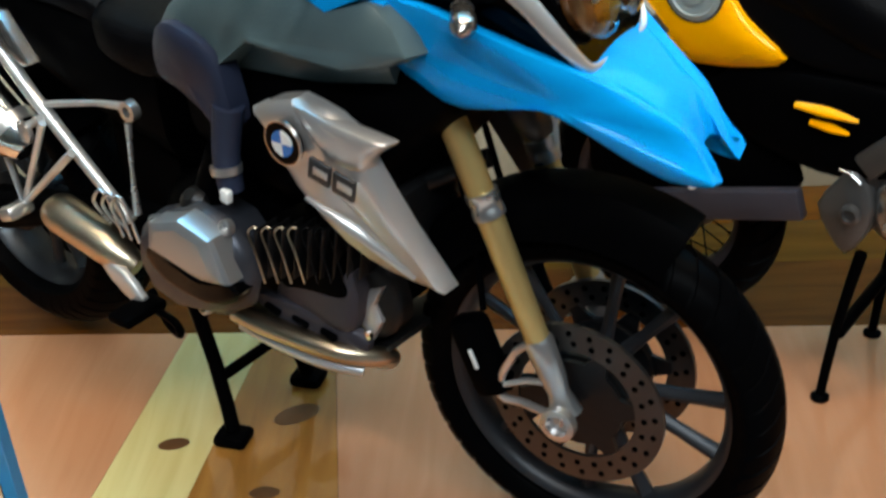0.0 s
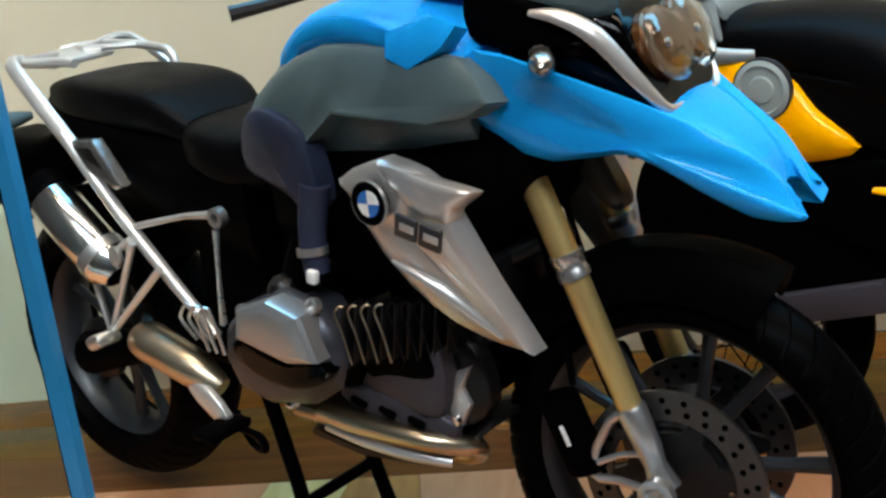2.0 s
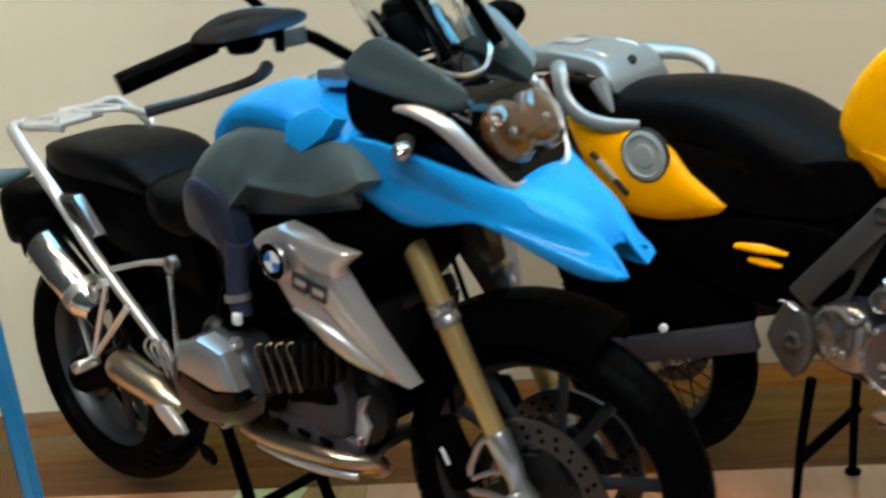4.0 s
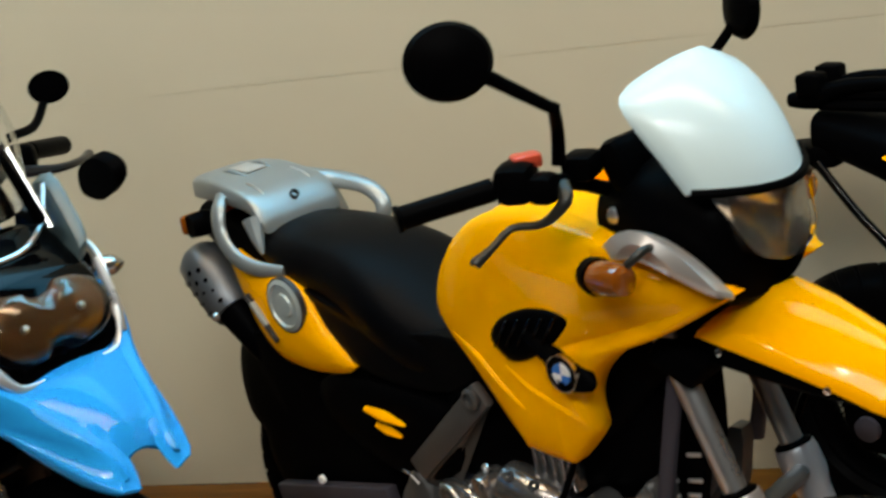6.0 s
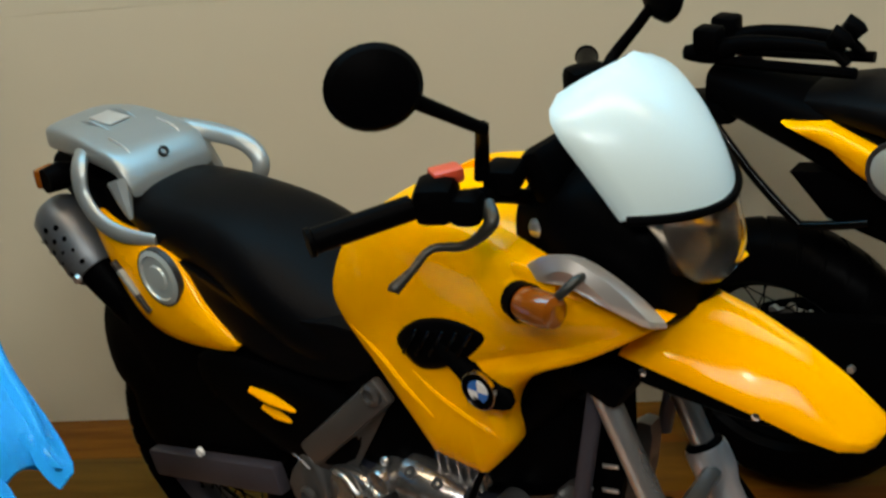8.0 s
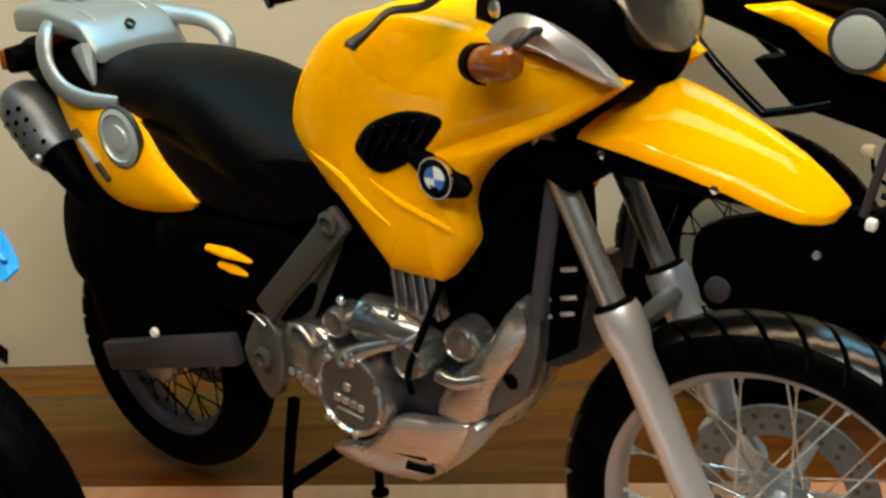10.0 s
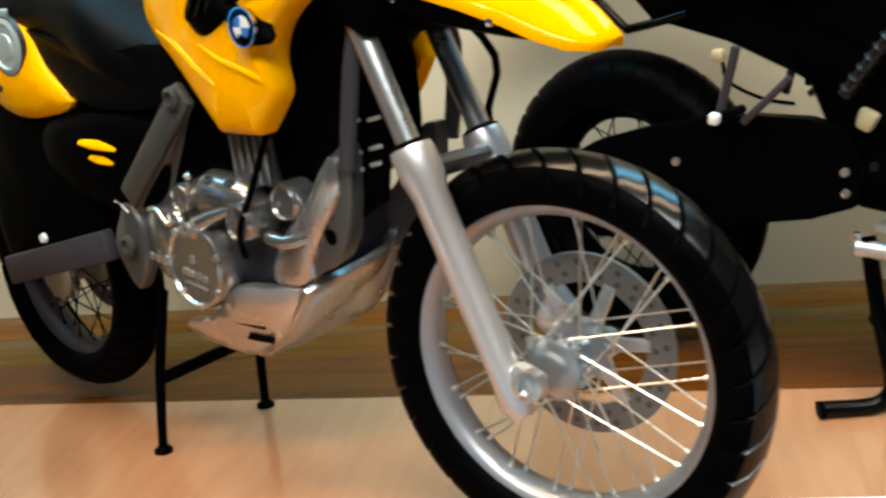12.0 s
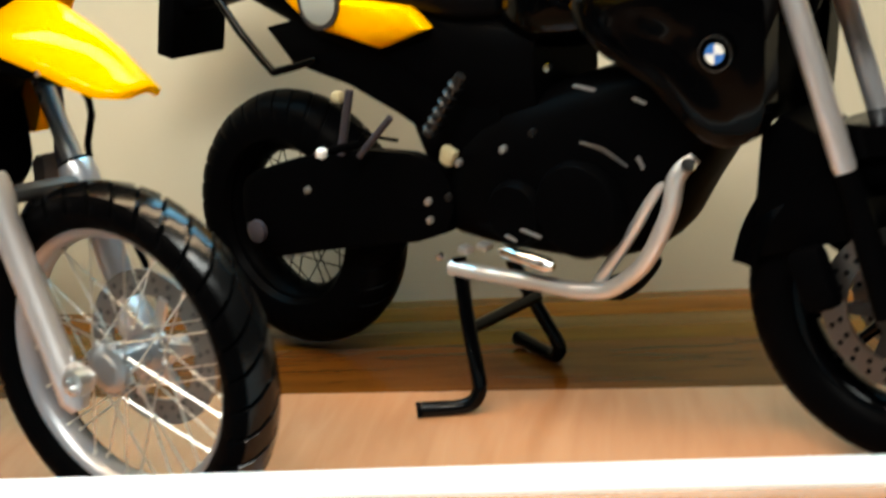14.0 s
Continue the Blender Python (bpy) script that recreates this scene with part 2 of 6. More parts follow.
def tube(points, radius, seg=10, steps=4, closed=False, bm=None, flat=1.0):
    """A round bar along a smooth line; radius may be a list, one for each point."""
    bm = bm or bmesh.new()
    path = curve(points, steps, closed) if steps > 1 else [Vector(p) for p in points]
    radii = radius if isinstance(radius, (list, tuple)) else [radius] * len(points)
    loops, up = [], None
    for i, p in enumerate(path):
        a, b = path[i - 1] if (i or closed) else p, path[(i + 1) % len(path)] if (i + 1 < len(path) or closed) else p
        way = (b - a).normalized()
        if up is None:
            up = way.orthogonal().normalized()
        up = (up - way * up.dot(way)).normalized()
        side = way.cross(up)
        f = i / max(1, len(path) - 1) * (len(radii) - 1)
        j = min(int(f), len(radii) - 2)
        r = radii[j] + (radii[j + 1] - radii[j]) * (f - j)
        loops.append([p + r * (math.cos(t) * up + flat * math.sin(t) * side) for t in (2 * math.pi * k / seg for k in range(seg))])
    return rings(bm, loops, closed)


def lathe(profile, origin=(0, 0, 0), axis=(0, 1, 0), seg=32, bm=None, closed=False):
    """A turned body: rows of radius and place along the axis."""
    bm = bm or bmesh.new()
    axis = Vector(axis).normalized()
    u = axis.orthogonal().normalized()
    v = axis.cross(u)
    o = Vector(origin)
    loops = [[o + axis * h + max(r, 1e-4) * (math.cos(t) * u + math.sin(t) * v) for t in (2 * math.pi * k / seg for k in range(seg))] for r, h in profile]
    return rings(bm, loops, closed, cap=not closed)


def block(center, size, turn=(0, 0, 0), bevel=0.006, bm=None, taper=1.0):
    """A box with rounded edges; taper narrows its top."""
    tmp = bmesh.new()
    bmesh.ops.create_cube(tmp, size=1)
    for v in tmp.verts:
        if v.co.z > 0:
            v.co.x, v.co.y = v.co.x * taper, v.co.y * taper
        v.co = Vector((v.co.x * size[0], v.co.y * size[1], v.co.z * size[2]))
    if bevel:
        bmesh.ops.bevel(tmp, geom=tmp.edges[:] + tmp.verts[:], offset=min(bevel, min(size) * 0.45), segments=2, affect="EDGES", profile=0.5)
    bmesh.ops.transform(tmp, matrix=pose(*center, *turn), verts=tmp.verts)
    return merge(bm, tmp)


def merge(bm, other):
    if bm is None:
        return other
    mesh = bpy.data.meshes.new("tmp")
    other.to_mesh(mesh)
    other.free()
    bm.from_mesh(mesh)
    bpy.data.meshes.remove(mesh)
    return bm


def section(s, zc, hw, hh, power=2.4, n=24, yc=0.0, lean=0.0, flat_low=1.0):
    """A rounded cross-section across the machine; lean shifts its top backward."""
    loop = []
    for k in range(n):
        t = 2 * math.pi * k / n
        c, q = math.cos(t), math.sin(t)
        y = yc + hw * math.copysign(abs(c) ** (2 / power), c)
        dz = hh * math.copysign(abs(q) ** (2 / power), q) * (1 if q > 0 else flat_low)
        loop.append(Vector((s - lean * dz, y, zc + dz)))
    return loop


def loft(rows, n=24, power=2.4, steps=3):
    """A body through rows of (s, z centre, half width, half height, [lean])."""
    bm = bmesh.new()
    full = [tuple(r) + (0.0,) * (5 - len(r)) for r in rows]
    fine = []
    for i in range(len(full) - 1):
        a, b, c, d = full[max(i - 1, 0)], full[i], full[i + 1], full[min(i + 2, len(full) - 1)]
        for k in range(steps):
            t = k / steps
            fine.append([0.5 * (2 * b[j] + (c[j] - a[j]) * t + (2 * a[j] - 5 * b[j] + 4 * c[j] - d[j]) * t * t + (3 * b[j] - a[j] - 3 * c[j] + d[j]) * t**3) for j in range(5)])
    fine.append(list(full[-1]))
    return rings(bm, [section(r[0], r[1], max(r[2], 0.002), max(r[3], 0.002), power, n, 0.0, r[4]) for r in fine])


def panel(outline, bulge=(0, -0.02, 0), thick=0.012, steps=3, bm=None, smooth=True, levels=(0.0, 0.06, 0.25, 0.5, 0.75)):
    """A domed shell inside a 3D outline, with a rim and a back."""
    bm = bm or bmesh.new()
    line = curve(outline, steps, True) if smooth else [Vector(p) for p in outline]
    mid = sum(line, Vector()) / len(line)
    out = Vector(bulge)
    back = out.normalized() * -thick if out.length else Vector((0, thick, 0))
    loops = [[p + back for p in line]]
    for f in levels:
        rise = math.sqrt(max(0.0, 1 - (1 - f) ** 2.6))
        loops.append([p.lerp(mid, f) + out * rise for p in line])
    rings(bm, loops, cap=False)
    n = len(line)
    verts = list(bm.verts)[-n:]
    top = bm.verts.new(mid + out)
    for i in range(n):
        bm.faces.new((verts[i], verts[(i + 1) % n], top))
    first = list(bm.verts)[-n * len(loops) - 1 : -n * (len(loops) - 1) - 1]
    low = bm.verts.new(mid + back)
    for i in range(n):
        bm.faces.new((first[(i + 1) % n], first[i], low))
    return bm


def flip(points):
    return [(p[0], -p[1], p[2]) for p in points]


def moved(bm, m):
    bmesh.ops.transform(bm, matrix=m, verts=bm.verts)
    return bm


# ---- setting ----
def slab(name, x0, x1, y0, y1, z0, z1, material, parent=None, bevel=0.0, label=""):
    bm = block(((x0 + x1) / 2, (y0 + y1) / 2, (z0 + z1) / 2), (x1 - x0, y1 - y0, z1 - z0), bevel=bevel)
    return part(name, bm, material, parent, label)


WALL = 1.33
floor = slab("floor", -4.2, 3.4, -0.5, WALL + 0.1, -0.2, -0.05, "brown")
tagged(floor, "glossy lacquered floor of mixed wood boards", "floor", kind="structure")
back = slab("wall_back", -4.2, 3.4, WALL + 0.0009, WALL + 0.1, -0.05, 5.0, "joint")
tagged(back, "cream painted back panel with a thin joint", "wall", kind="structure")
slab("wall_panel", -4.2, 3.4, WALL, WALL + 0.0008, 0.0, 1.126, "wall", back)
slab("wall_panel", -4.2, 3.4, WALL, WALL + 0.0008, 1.129, 5.0, "wall", back)

sill = slab("front_sill", -4.2, 3.4, -0.533, -0.45, -0.2, 0.312, "white", bevel=0.006)
sill.matrix_basis = pose(0, 0, 0, 0, 0, 1.1)
tagged(sill, "white lacquered sill along the front of the case", "sill", kind="structure")
front = slab("front_board", -4.2, 3.4, -0.9, -0.536, -0.2, 0.308, "front", bevel=0.006)
front.matrix_basis = pose(0, 0, 0, 0, 0, 1.1)
tagged(front, "orange-brown wooden front board below the white sill", "board", kind="structure")

# unseen shell for the room that the case stands in, dark to deepen reflections
for name, box in (
    ("room_floor", (-7, 6.5, -10.5, 1.6, -1.1, -1.0)),
    ("room_ceiling", (-7, 6.5, -10.5, 1.6, 9.6, 9.7)),
    ("wall_north", (-7, 6.5, 1.6, 1.7, -1.0, 9.6)),
    ("wall_south", (-7, 6.5, -10.6, -10.5, -1.0, 9.6)),
    ("wall_east", (6.5, 6.6, -10.5, 1.6, -1.0, 9.6)),
    ("wall_west", (-7.1, -7, -10.5, 1.6, -1.0, 9.6)),
):
    tagged(slab(name, *box, "room"), "plain painted surface of the room", "room", kind="structure")


# ---- wheels ----
def tyre_mesh(R, half, rim, blocks, depth=0.009):
    """A tyre about the y axis; narrow slanting grooves part its tread into blocks."""
    prof = [(rim, -half * 0.72), (rim + 0.012, -half * 0.92), (rim + (R - rim) * 0.4, -half), (R - half * 0.62, -half * 0.96), (R - half * 0.34, -half * 0.78), (R - half * 0.12, -half * 0.48), (R - 0.001, -half * 0.12), (R, 0.0)]
    prof = prof + [(r, -y) for r, y in prof[-2::-1]]
    loops = []
    for k in range(blocks):
        for f, low in ((0.0, 0), (0.02, 1), (0.16, 1), (0.18, 0), (0.45, 0), (0.75, 0)):
            loop = []
            for r, y in prof:
                lean = (y / half) * 0.9 if abs(y) > half * 0.1 else 0.0
                t = 2 * math.pi * (k + f + lean) / blocks
                cut = depth if low and R - half * 0.7 < r and abs(y) > half * 0.11 else 0.0
                loop.append(Vector(((r - cut) * math.cos(t), y, (r - cut) * math.sin(t))))
            loops.append(loop)
    return rings(bmesh.new(), loops, True)


def wheel(name, owner, center, R, half, rim, kind, turn=None, spoke_material="gold", rim_material="alloy", blocks=30, depth=0.009, disc_sides=(), disc_r=0.15, hub=0.05, across=0.0, tread="rubber"):
    """A wheel: the rim with its tyre, hub, spokes and brake discs."""
    y = half * 0.6
    prof = [(rim + 0.006, -y), (rim + 0.004, -y * 0.86), (rim - 0.01, -y * 0.8), (rim - 0.016, -y * 0.35), (rim - 0.016, y * 0.35), (rim - 0.01, y * 0.8), (rim + 0.004, y * 0.86), (rim + 0.006, y), (rim - 0.006, y), (rim - 0.018, y * 0.75), (rim - 0.026, y * 0.3), (rim - 0.026, -y * 0.3), (rim - 0.018, -y * 0.75), (rim - 0.006, -y)]
    at = put(center[0], across, center[1], turn or 0.0)
    body = part(name, lathe(prof, seg=64, closed=True), rim_material, owner, at=at)
    tyre = part("tyre", tyre_mesh(R, half, rim - 0.004, blocks, depth), "rubber", body, "black rubber tyre with a block tread")
    tyre.data.materials.append(M[tread])
    for face in tyre.data.polygons:
        if math.hypot(face.center.x, face.center.z) > (R - half * 0.42) * S:
            face.material_index = 1
    h = [(0.02, -half * 1.05), (hub * 0.8, -half * 1.05), (hub, -half * 0.95), (hub, -half * 0.75), (hub * 0.55, -half * 0.65), (hub * 0.55, half * 0.65), (hub, half * 0.75), (hub, half * 0.95), (hub * 0.8, half * 1.05), (0.02, half * 1.05)]
    core = part("hub", lathe(h, seg=24), "dark" if kind == "cast" else "hubmetal", body)
    if kind == "wire":
        for side in (-1, 1):
            crown = []
            for k in range(48):
                t, r = 2 * math.pi * k / 48, hub * (1.16 if k % 4 < 2 else 0.95)
                crown.append((r * math.cos(t), r * math.sin(t)))
            part("hub_flange", rings(bmesh.new(), [[Vector((x, side * half * e, z)) for x, z in crown] for e in (0.7, 0.88)]), "hubmetal", core, "notched hub flange")
    if kind == "wire":
        one = None
        count = 18
        for k in range(count):
            for side in (-1, 1):
                t = 2 * math.pi * (k + (0.25 if side > 0 else 0)) / count
                lead = 1.15 * (1 if k % 2 else -1)
                m = pose(0, 0, 0, 0, -math.degrees(t), 0)
                a = Vector((hub * 0.92 * math.cos(lead), side * half * 0.8, hub * 0.92 * math.sin(lead)))
                b = Vector((rim - 0.022, side * half * 0.12, 0.0))
                key = (side, k % 2)
                one = one or {}
                if key not in one:
                    bm = tube([a, b], 0.0017, 6, 1)
                    tube([a.lerp(b, 0.95), b], 0.004, 6, 1, bm=bm)
                    one[key] = part("spoke", bm, spoke_material, body, at=m)
                else:
                    again(one[key], "spoke", body, m)
    else:
        one = None
        for k in range(5):
            m = pose(0, 0, 0, 0, 72 * k + 8, 0)
            if one is None:
                bm = bmesh.new()
                for off in (-0.16, 0.16):
                    a = Vector((hub * 0.7 * math.cos(off), 0, hub * 0.7 * math.sin(off)))
                    b = Vector(((rim - 0.02) * math.cos(off * 1.5), 0, (rim - 0.02) * math.sin(off * 1.5)))
                    tube([a, a.lerp(b, 0.5), b], [0.017, 0.012, 0.015], 8, 2, bm=bm, flat=0.8)
                one = part("spoke", bm, rim_material, body, at=m)
            else:
                again(one, "spoke", body, m)
    for side in disc_sides:
        d = [(disc_r * 0.68, -0.004), (disc_r, -0.004), (disc_r, 0.004), (disc_r * 0.68, 0.004)]
        bm = lathe(d, (0, side * (half + 0.012), 0), seg=48, closed=True)
        holes = bmesh.new()
        for k in range(24):
            t = 2 * math.pi * k / 24
            for rr in (0.78, 0.9):
                q = t + (0.06 if rr > 0.8 else 0)
                lathe([(0.0055, -0.0048), (0.0055, 0.0048)], (disc_r * rr * math.cos(q), side * (half + 0.012), disc_r * rr * math.sin(q)), seg=8, bm=holes)
        disc = part("brake_disc", bm, "disc" if kind == "cast" else "palesteel", body, "drilled steel brake disc")
        tagged(part("disc_perforation", holes, "black" if kind == "cast" else "frame", disc), kind="stuff")
        star = []
        for k in range(36):
            t, r = 2 * math.pi * k / 36, (disc_r * 0.73 if k % 6 in (0, 1) else hub * 0.95)
            star.append((r * math.cos(t), r * math.sin(t)))
        bm = rings(bmesh.new(), [[Vector((x, side * (half + h), z)) for x, z in star] for h in (0.004, 0.013)])
        part("disc_carrier", bm, "dark" if kind == "cast" else "alloy", body)
    return body


def roundel(owner, center, r, turn):
    """A small round badge with a quartered blue and white field, no lettering."""
    at = pose(*[c * S for c in center], *turn)
    ring = part("badge", lathe([(0.001, 0), (r, 0), (r, 0.006), (r * 0.96, 0.009), (r * 0.6, 0.009), (0.001, 0.008)], axis=(0, 0, 1), seg=32), "gloss", owner, "round black badge with blue and white quarters", at=at)
    part("badge_rim", lathe([(r * 0.985, 0.004), (r * 1.04, 0.004), (r * 1.04, 0.0105), (r * 0.985, 0.0105)], axis=(0, 0, 1), seg=32, closed=True), "chrome", ring)
    for k in range(4):
        bm = bmesh.new()
        pts = [(0, 0)] + [(r * 0.6 * math.cos(radians(90 * k + 15 * j)), r * 0.6 * math.sin(radians(90 * k + 15 * j))) for j in range(7)]
        rings(bm, [[Vector((x, y, z)) for x, y in pts] for z in (0.006, 0.0115)])
        part("badge_quarter", bm, "emblem_blue" if k % 2 else "white", ring)
    return ring


# ---- yellow machine with wire wheels ----
def yellow_machine():
    bike = new("model_motorcycle")
    bike.matrix_world = pose(0, 0, 0, 0, 0, -34.0)
    tagged(bike, "yellow and black enduro motorcycle model with wire-spoked wheels", "motorcycle", "model motorcycles in the case")
    axis = Vector((-0.45, 0, 0.9)).normalized()
    steer = Matrix.Translation((-0.28, 0, 0.85)) @ Matrix.Rotation(radians(11), 4, axis) @ Matrix.Translation((0.28, 0, -0.85))

    wheel("front_wheel", bike, (0.0, 0.33), 0.33, 0.055, 0.256, "wire", 10.0, "spokesteel", "rimalloy", 34, depth=0.012, disc_sides=(1,), disc_r=0.15, hub=0.046, tread="tread")
    wheel("rear_wheel", bike, (-1.38, 0.3), 0.278, 0.06, 0.2, "wire", None, "black", "greyarm", 30, disc_sides=(1,), disc_r=0.12, hub=0.06)

    for side in (-1, 1):
        y = 0.102 * side
        leg = part("fork_slider", moved(tube([(-0.209, y, 0.661), (-0.205, y, 0.652), (-0.189, y, 0.618), (-0.178, y, 0.592), (-0.062, y, 0.338), (-0.034, y, 0.277), (-0.026, y, 0.26)], [0.033, 0.0355, 0.035, 0.0285, 0.026, 0.027, 0.016], 20, 1), steer), "silver", bike, "satin silver fork slider")
        part("dust_seal", moved(lathe([(0.018, -0.004), (0.031, -0.004), (0.032, 0.0), (0.024, 0.005), (0.018, 0.005)], (-0.2105, y, 0.664), (-0.42, 0, 0.907), 20), steer), "black", leg, "black dust seal")
        part("axle_clamp", moved(block((-0.018, y * 1.02, 0.318), (0.058, 0.04, 0.05), (0, 24, 0), 0.016), steer), "silver", leg)
        part("axle_nut", moved(lathe([(0.001, -0.012), (0.024, -0.012), (0.024, 0.012), (0.014, 0.014), (0.0125, 0.002), (0.001, 0.002)], (0.0, y + 0.024 * side, 0.32), (0, side, 0), 18), steer), "alloy", leg)
        part("fork_tube", moved(tube([(-0.345, y, 0.955), (-0.205, y, 0.652)], 0.0195, 18, 1), steer), "alloy", bike, "bright steel fork tube")
    brace = block((-0.186, 0, 0.628), (0.03, 0.17, 0.032), (0, 24, 0), 0.012)
    part("fork_brace", moved(brace, steer), "frame", bike)
    part("lower_clamp", moved(block((-0.29, 0, 0.865), (0.09, 0.27, 0.05), (0, 28, 0), 0.015), steer), "black", bike)
    part("brake_hose", moved(tube([(-0.3, 0.1, 0.9), (-0.2, 0.14, 0.78), (-0.22, 0.15, 0.66), (-0.1, 0.14, 0.5), (-0.04, 0.13, 0.4)], 0.007, 8), steer), "black", bike)
    part("brake_caliper", moved(block((-0.09, 0.095, 0.39), (0.11, 0.06, 0.07), (0, 50, 0), 0.02), steer), "silver", bike)

    # high front mudguard
    loops = []
    for st, zt, se, ze, w in ((-0.15, 0.98, -0.262, 0.914, 0.102), (-0.09, 0.956, -0.185, 0.896, 0.105), (-0.02, 0.917, -0.11, 0.874, 0.101), (0.03, 0.884, -0.045, 0.85, 0.091), (0.062, 0.857, 0.0, 0.828, 0.08), (0.08, 0.838, 0.045, 0.813, 0.068), (0.09, 0.825, 0.075, 0.81, 0.05), (0.093, 0.818, 0.086, 0.81, 0.028)):
        up, low = [], []
        for k in range(-10, 11):
            u = abs(k / 10)
            rise = 1 - 0.42 * u - 0.58 * u**3.2
            q = Vector((st + (se - st) * u**1.3, w * k / 10, ze + (zt - ze) * rise))
            up.append(q)
            low.append(q + Vector((-0.006, 0, -0.011)))
        loops.append(up + low[::-1])
    part("front_mudguard", moved(rings(bmesh.new(), loops), steer), "yellow", bike, "yellow beak-shaped front mudguard", 50)
    under = loft([(-0.3, 0.895, 0.09, 0.035), (-0.2, 0.872, 0.098, 0.028), (-0.1, 0.85, 0.094, 0.022), (-0.03, 0.832, 0.078, 0.016), (0.0, 0.824, 0.06, 0.008)], 22, 4)
    liner = part("mudguard_liner", moved(under, steer), "black", bike, "black liner under the mudguard")
    for s, y, z in ((-0.232, -0.097, 0.882), (-0.068, -0.091, 0.845)):
        part("screw", moved(lathe([(0.001, 0), (0.0075, 0), (0.0065, 0.004), (0.001, 0.006)], (s, y, z), (0, -1, 0), 10), steer), "chrome", liner)

    # tank cover and its flanks
    core = loft([(-0.81, 0.85, 0.08, 0.08), (-0.78, 0.865, 0.115, 0.125), (-0.7, 0.885, 0.145, 0.165), (-0.6, 0.9, 0.156, 0.183), (-0.48, 0.93, 0.15, 0.15), (-0.41, 0.965, 0.135, 0.105), (-0.34, 0.995, 0.12, 0.06), (-0.26, 1.005, 0.1, 0.035), (-0.2, 1.0, 0.08, 0.02)], 32, 2.6)
    part("tank", core, "yellow", bike, "glossy yellow tank cover")
    flank = [(-0.805, -0.112, 0.885), (-0.772, -0.115, 0.965), (-0.705, -0.118, 1.035), (-0.62, -0.124, 1.075), (-0.49, -0.135, 1.09), (-0.37, -0.15, 1.072), (-0.28, -0.155, 1.045), (-0.21, -0.142, 1.026), (-0.168, -0.12, 1.002), (-0.164, -0.118, 0.994), (-0.25, -0.148, 0.938), (-0.33, -0.166, 0.9), (-0.374, -0.172, 0.862), (-0.394, -0.174, 0.825), (-0.398, -0.174, 0.795), (-0.392, -0.175, 0.766), (-0.398, -0.176, 0.746), (-0.438, -0.182, 0.695), (-0.456, -0.182, 0.689), (-0.545, -0.172, 0.686), (-0.562, -0.17, 0.694), (-0.69, -0.14, 0.785), (-0.77, -0.12, 0.835)]
    for side, line in ((1, flank), (-1, flip(flank))):
        out = -side
        piece = part("tank_flank", panel(line, (0, 0.042 * out, 0.0), 0.03, 3, levels=(0.0, 0.03, 0.08, 0.16, 0.27, 0.42, 0.6, 0.8)), "yellow", bike, sharp=75)
        part("flank_crease", tube([(-0.743, -0.143 * side, 0.849), (-0.658, -0.167 * side, 0.828), (-0.594, -0.182 * side, 0.796), (-0.531, -0.196 * side, 0.77)], [0.002, 0.006, 0.006, 0.002], 8, 4, flat=0.45), "yellow", piece)
        part("flank_fold", tube([(-0.575, -0.183 * side, 0.833), (-0.515, -0.195 * side, 0.814), (-0.459, -0.202 * side, 0.802), (-0.411, -0.2 * side, 0.784), (-0.393, -0.171 * side, 0.754)], [0.002, 0.0055, 0.0065, 0.005, 0.0015], 8, 4, flat=0.45), "yellow", piece)
        hole = [(x, -y * side, z) for x, y, z in ((-0.604, 0.18, 0.882), (-0.565, 0.186, 0.922), (-0.503, 0.19, 0.947), (-0.448, 0.191, 0.953), (-0.412, 0.191, 0.945), (-0.43, 0.191, 0.917), (-0.46, 0.191, 0.89), (-0.495, 0.19, 0.868), (-0.531, 0.188, 0.852), (-0.561, 0.186, 0.848), (-0.59, 0.182, 0.862))]
        part("air_vent", panel(hole, (0, 0.012 * out, 0), 0.02), "black", piece, "black louvred air vent")
        for k in range(5):
            part("louvre", block((-0.555 + 0.027 * k, -0.2 * side, 0.9 + 0.006 * k), (0.007, 0.01, 0.062), (0, 34, 0), 0.003), "gloss", piece)
        part("badge_arm", tube([(-0.5, -0.196 * side, 0.915), (-0.45, -0.202 * side, 0.885), (-0.405, -0.2 * side, 0.862), (-0.368, -0.196 * side, 0.845)], [0.014, 0.016, 0.032, 0.008], 10, 3, flat=0.4), "black", piece)
        roundel(piece, (-0.414, -0.208 * side, 0.866), 0.03, (90 * side, 0, 0) if side > 0 else (-90, 0, 0))
        part("tank_recess", panel([(-0.44, -0.147 * side, 1.05), (-0.36, -0.165 * side, 1.065), (-0.3, -0.17 * side, 1.06), (-0.3, -0.178 * side, 1.03), (-0.37, -0.183 * side, 1.025)], (0, 0.006 * out, 0.002), 0.02), "yellow", piece)
        trim = [(-0.372, -0.15 * side, 1.035), (-0.32, -0.168 * side, 1.085), (-0.262, -0.176 * side, 1.103), (-0.2, -0.166 * side, 1.072), (-0.152, -0.15 * side, 1.02), (-0.165, -0.15 * side, 1.01), (-0.235, -0.168 * side, 1.045), (-0.3, -0.168 * side, 1.055)]
        if side < 0:
            trim = [(p[0] - 0.05, p[1] - 0.03, p[2]) for p in trim]
        part("side_trim", panel(trim, (0.0, 0.026 * out, 0.012), 0.03, levels=(0.0, 0.04, 0.5)), "satin", bike, "silver trim beside the headlamp", 22)
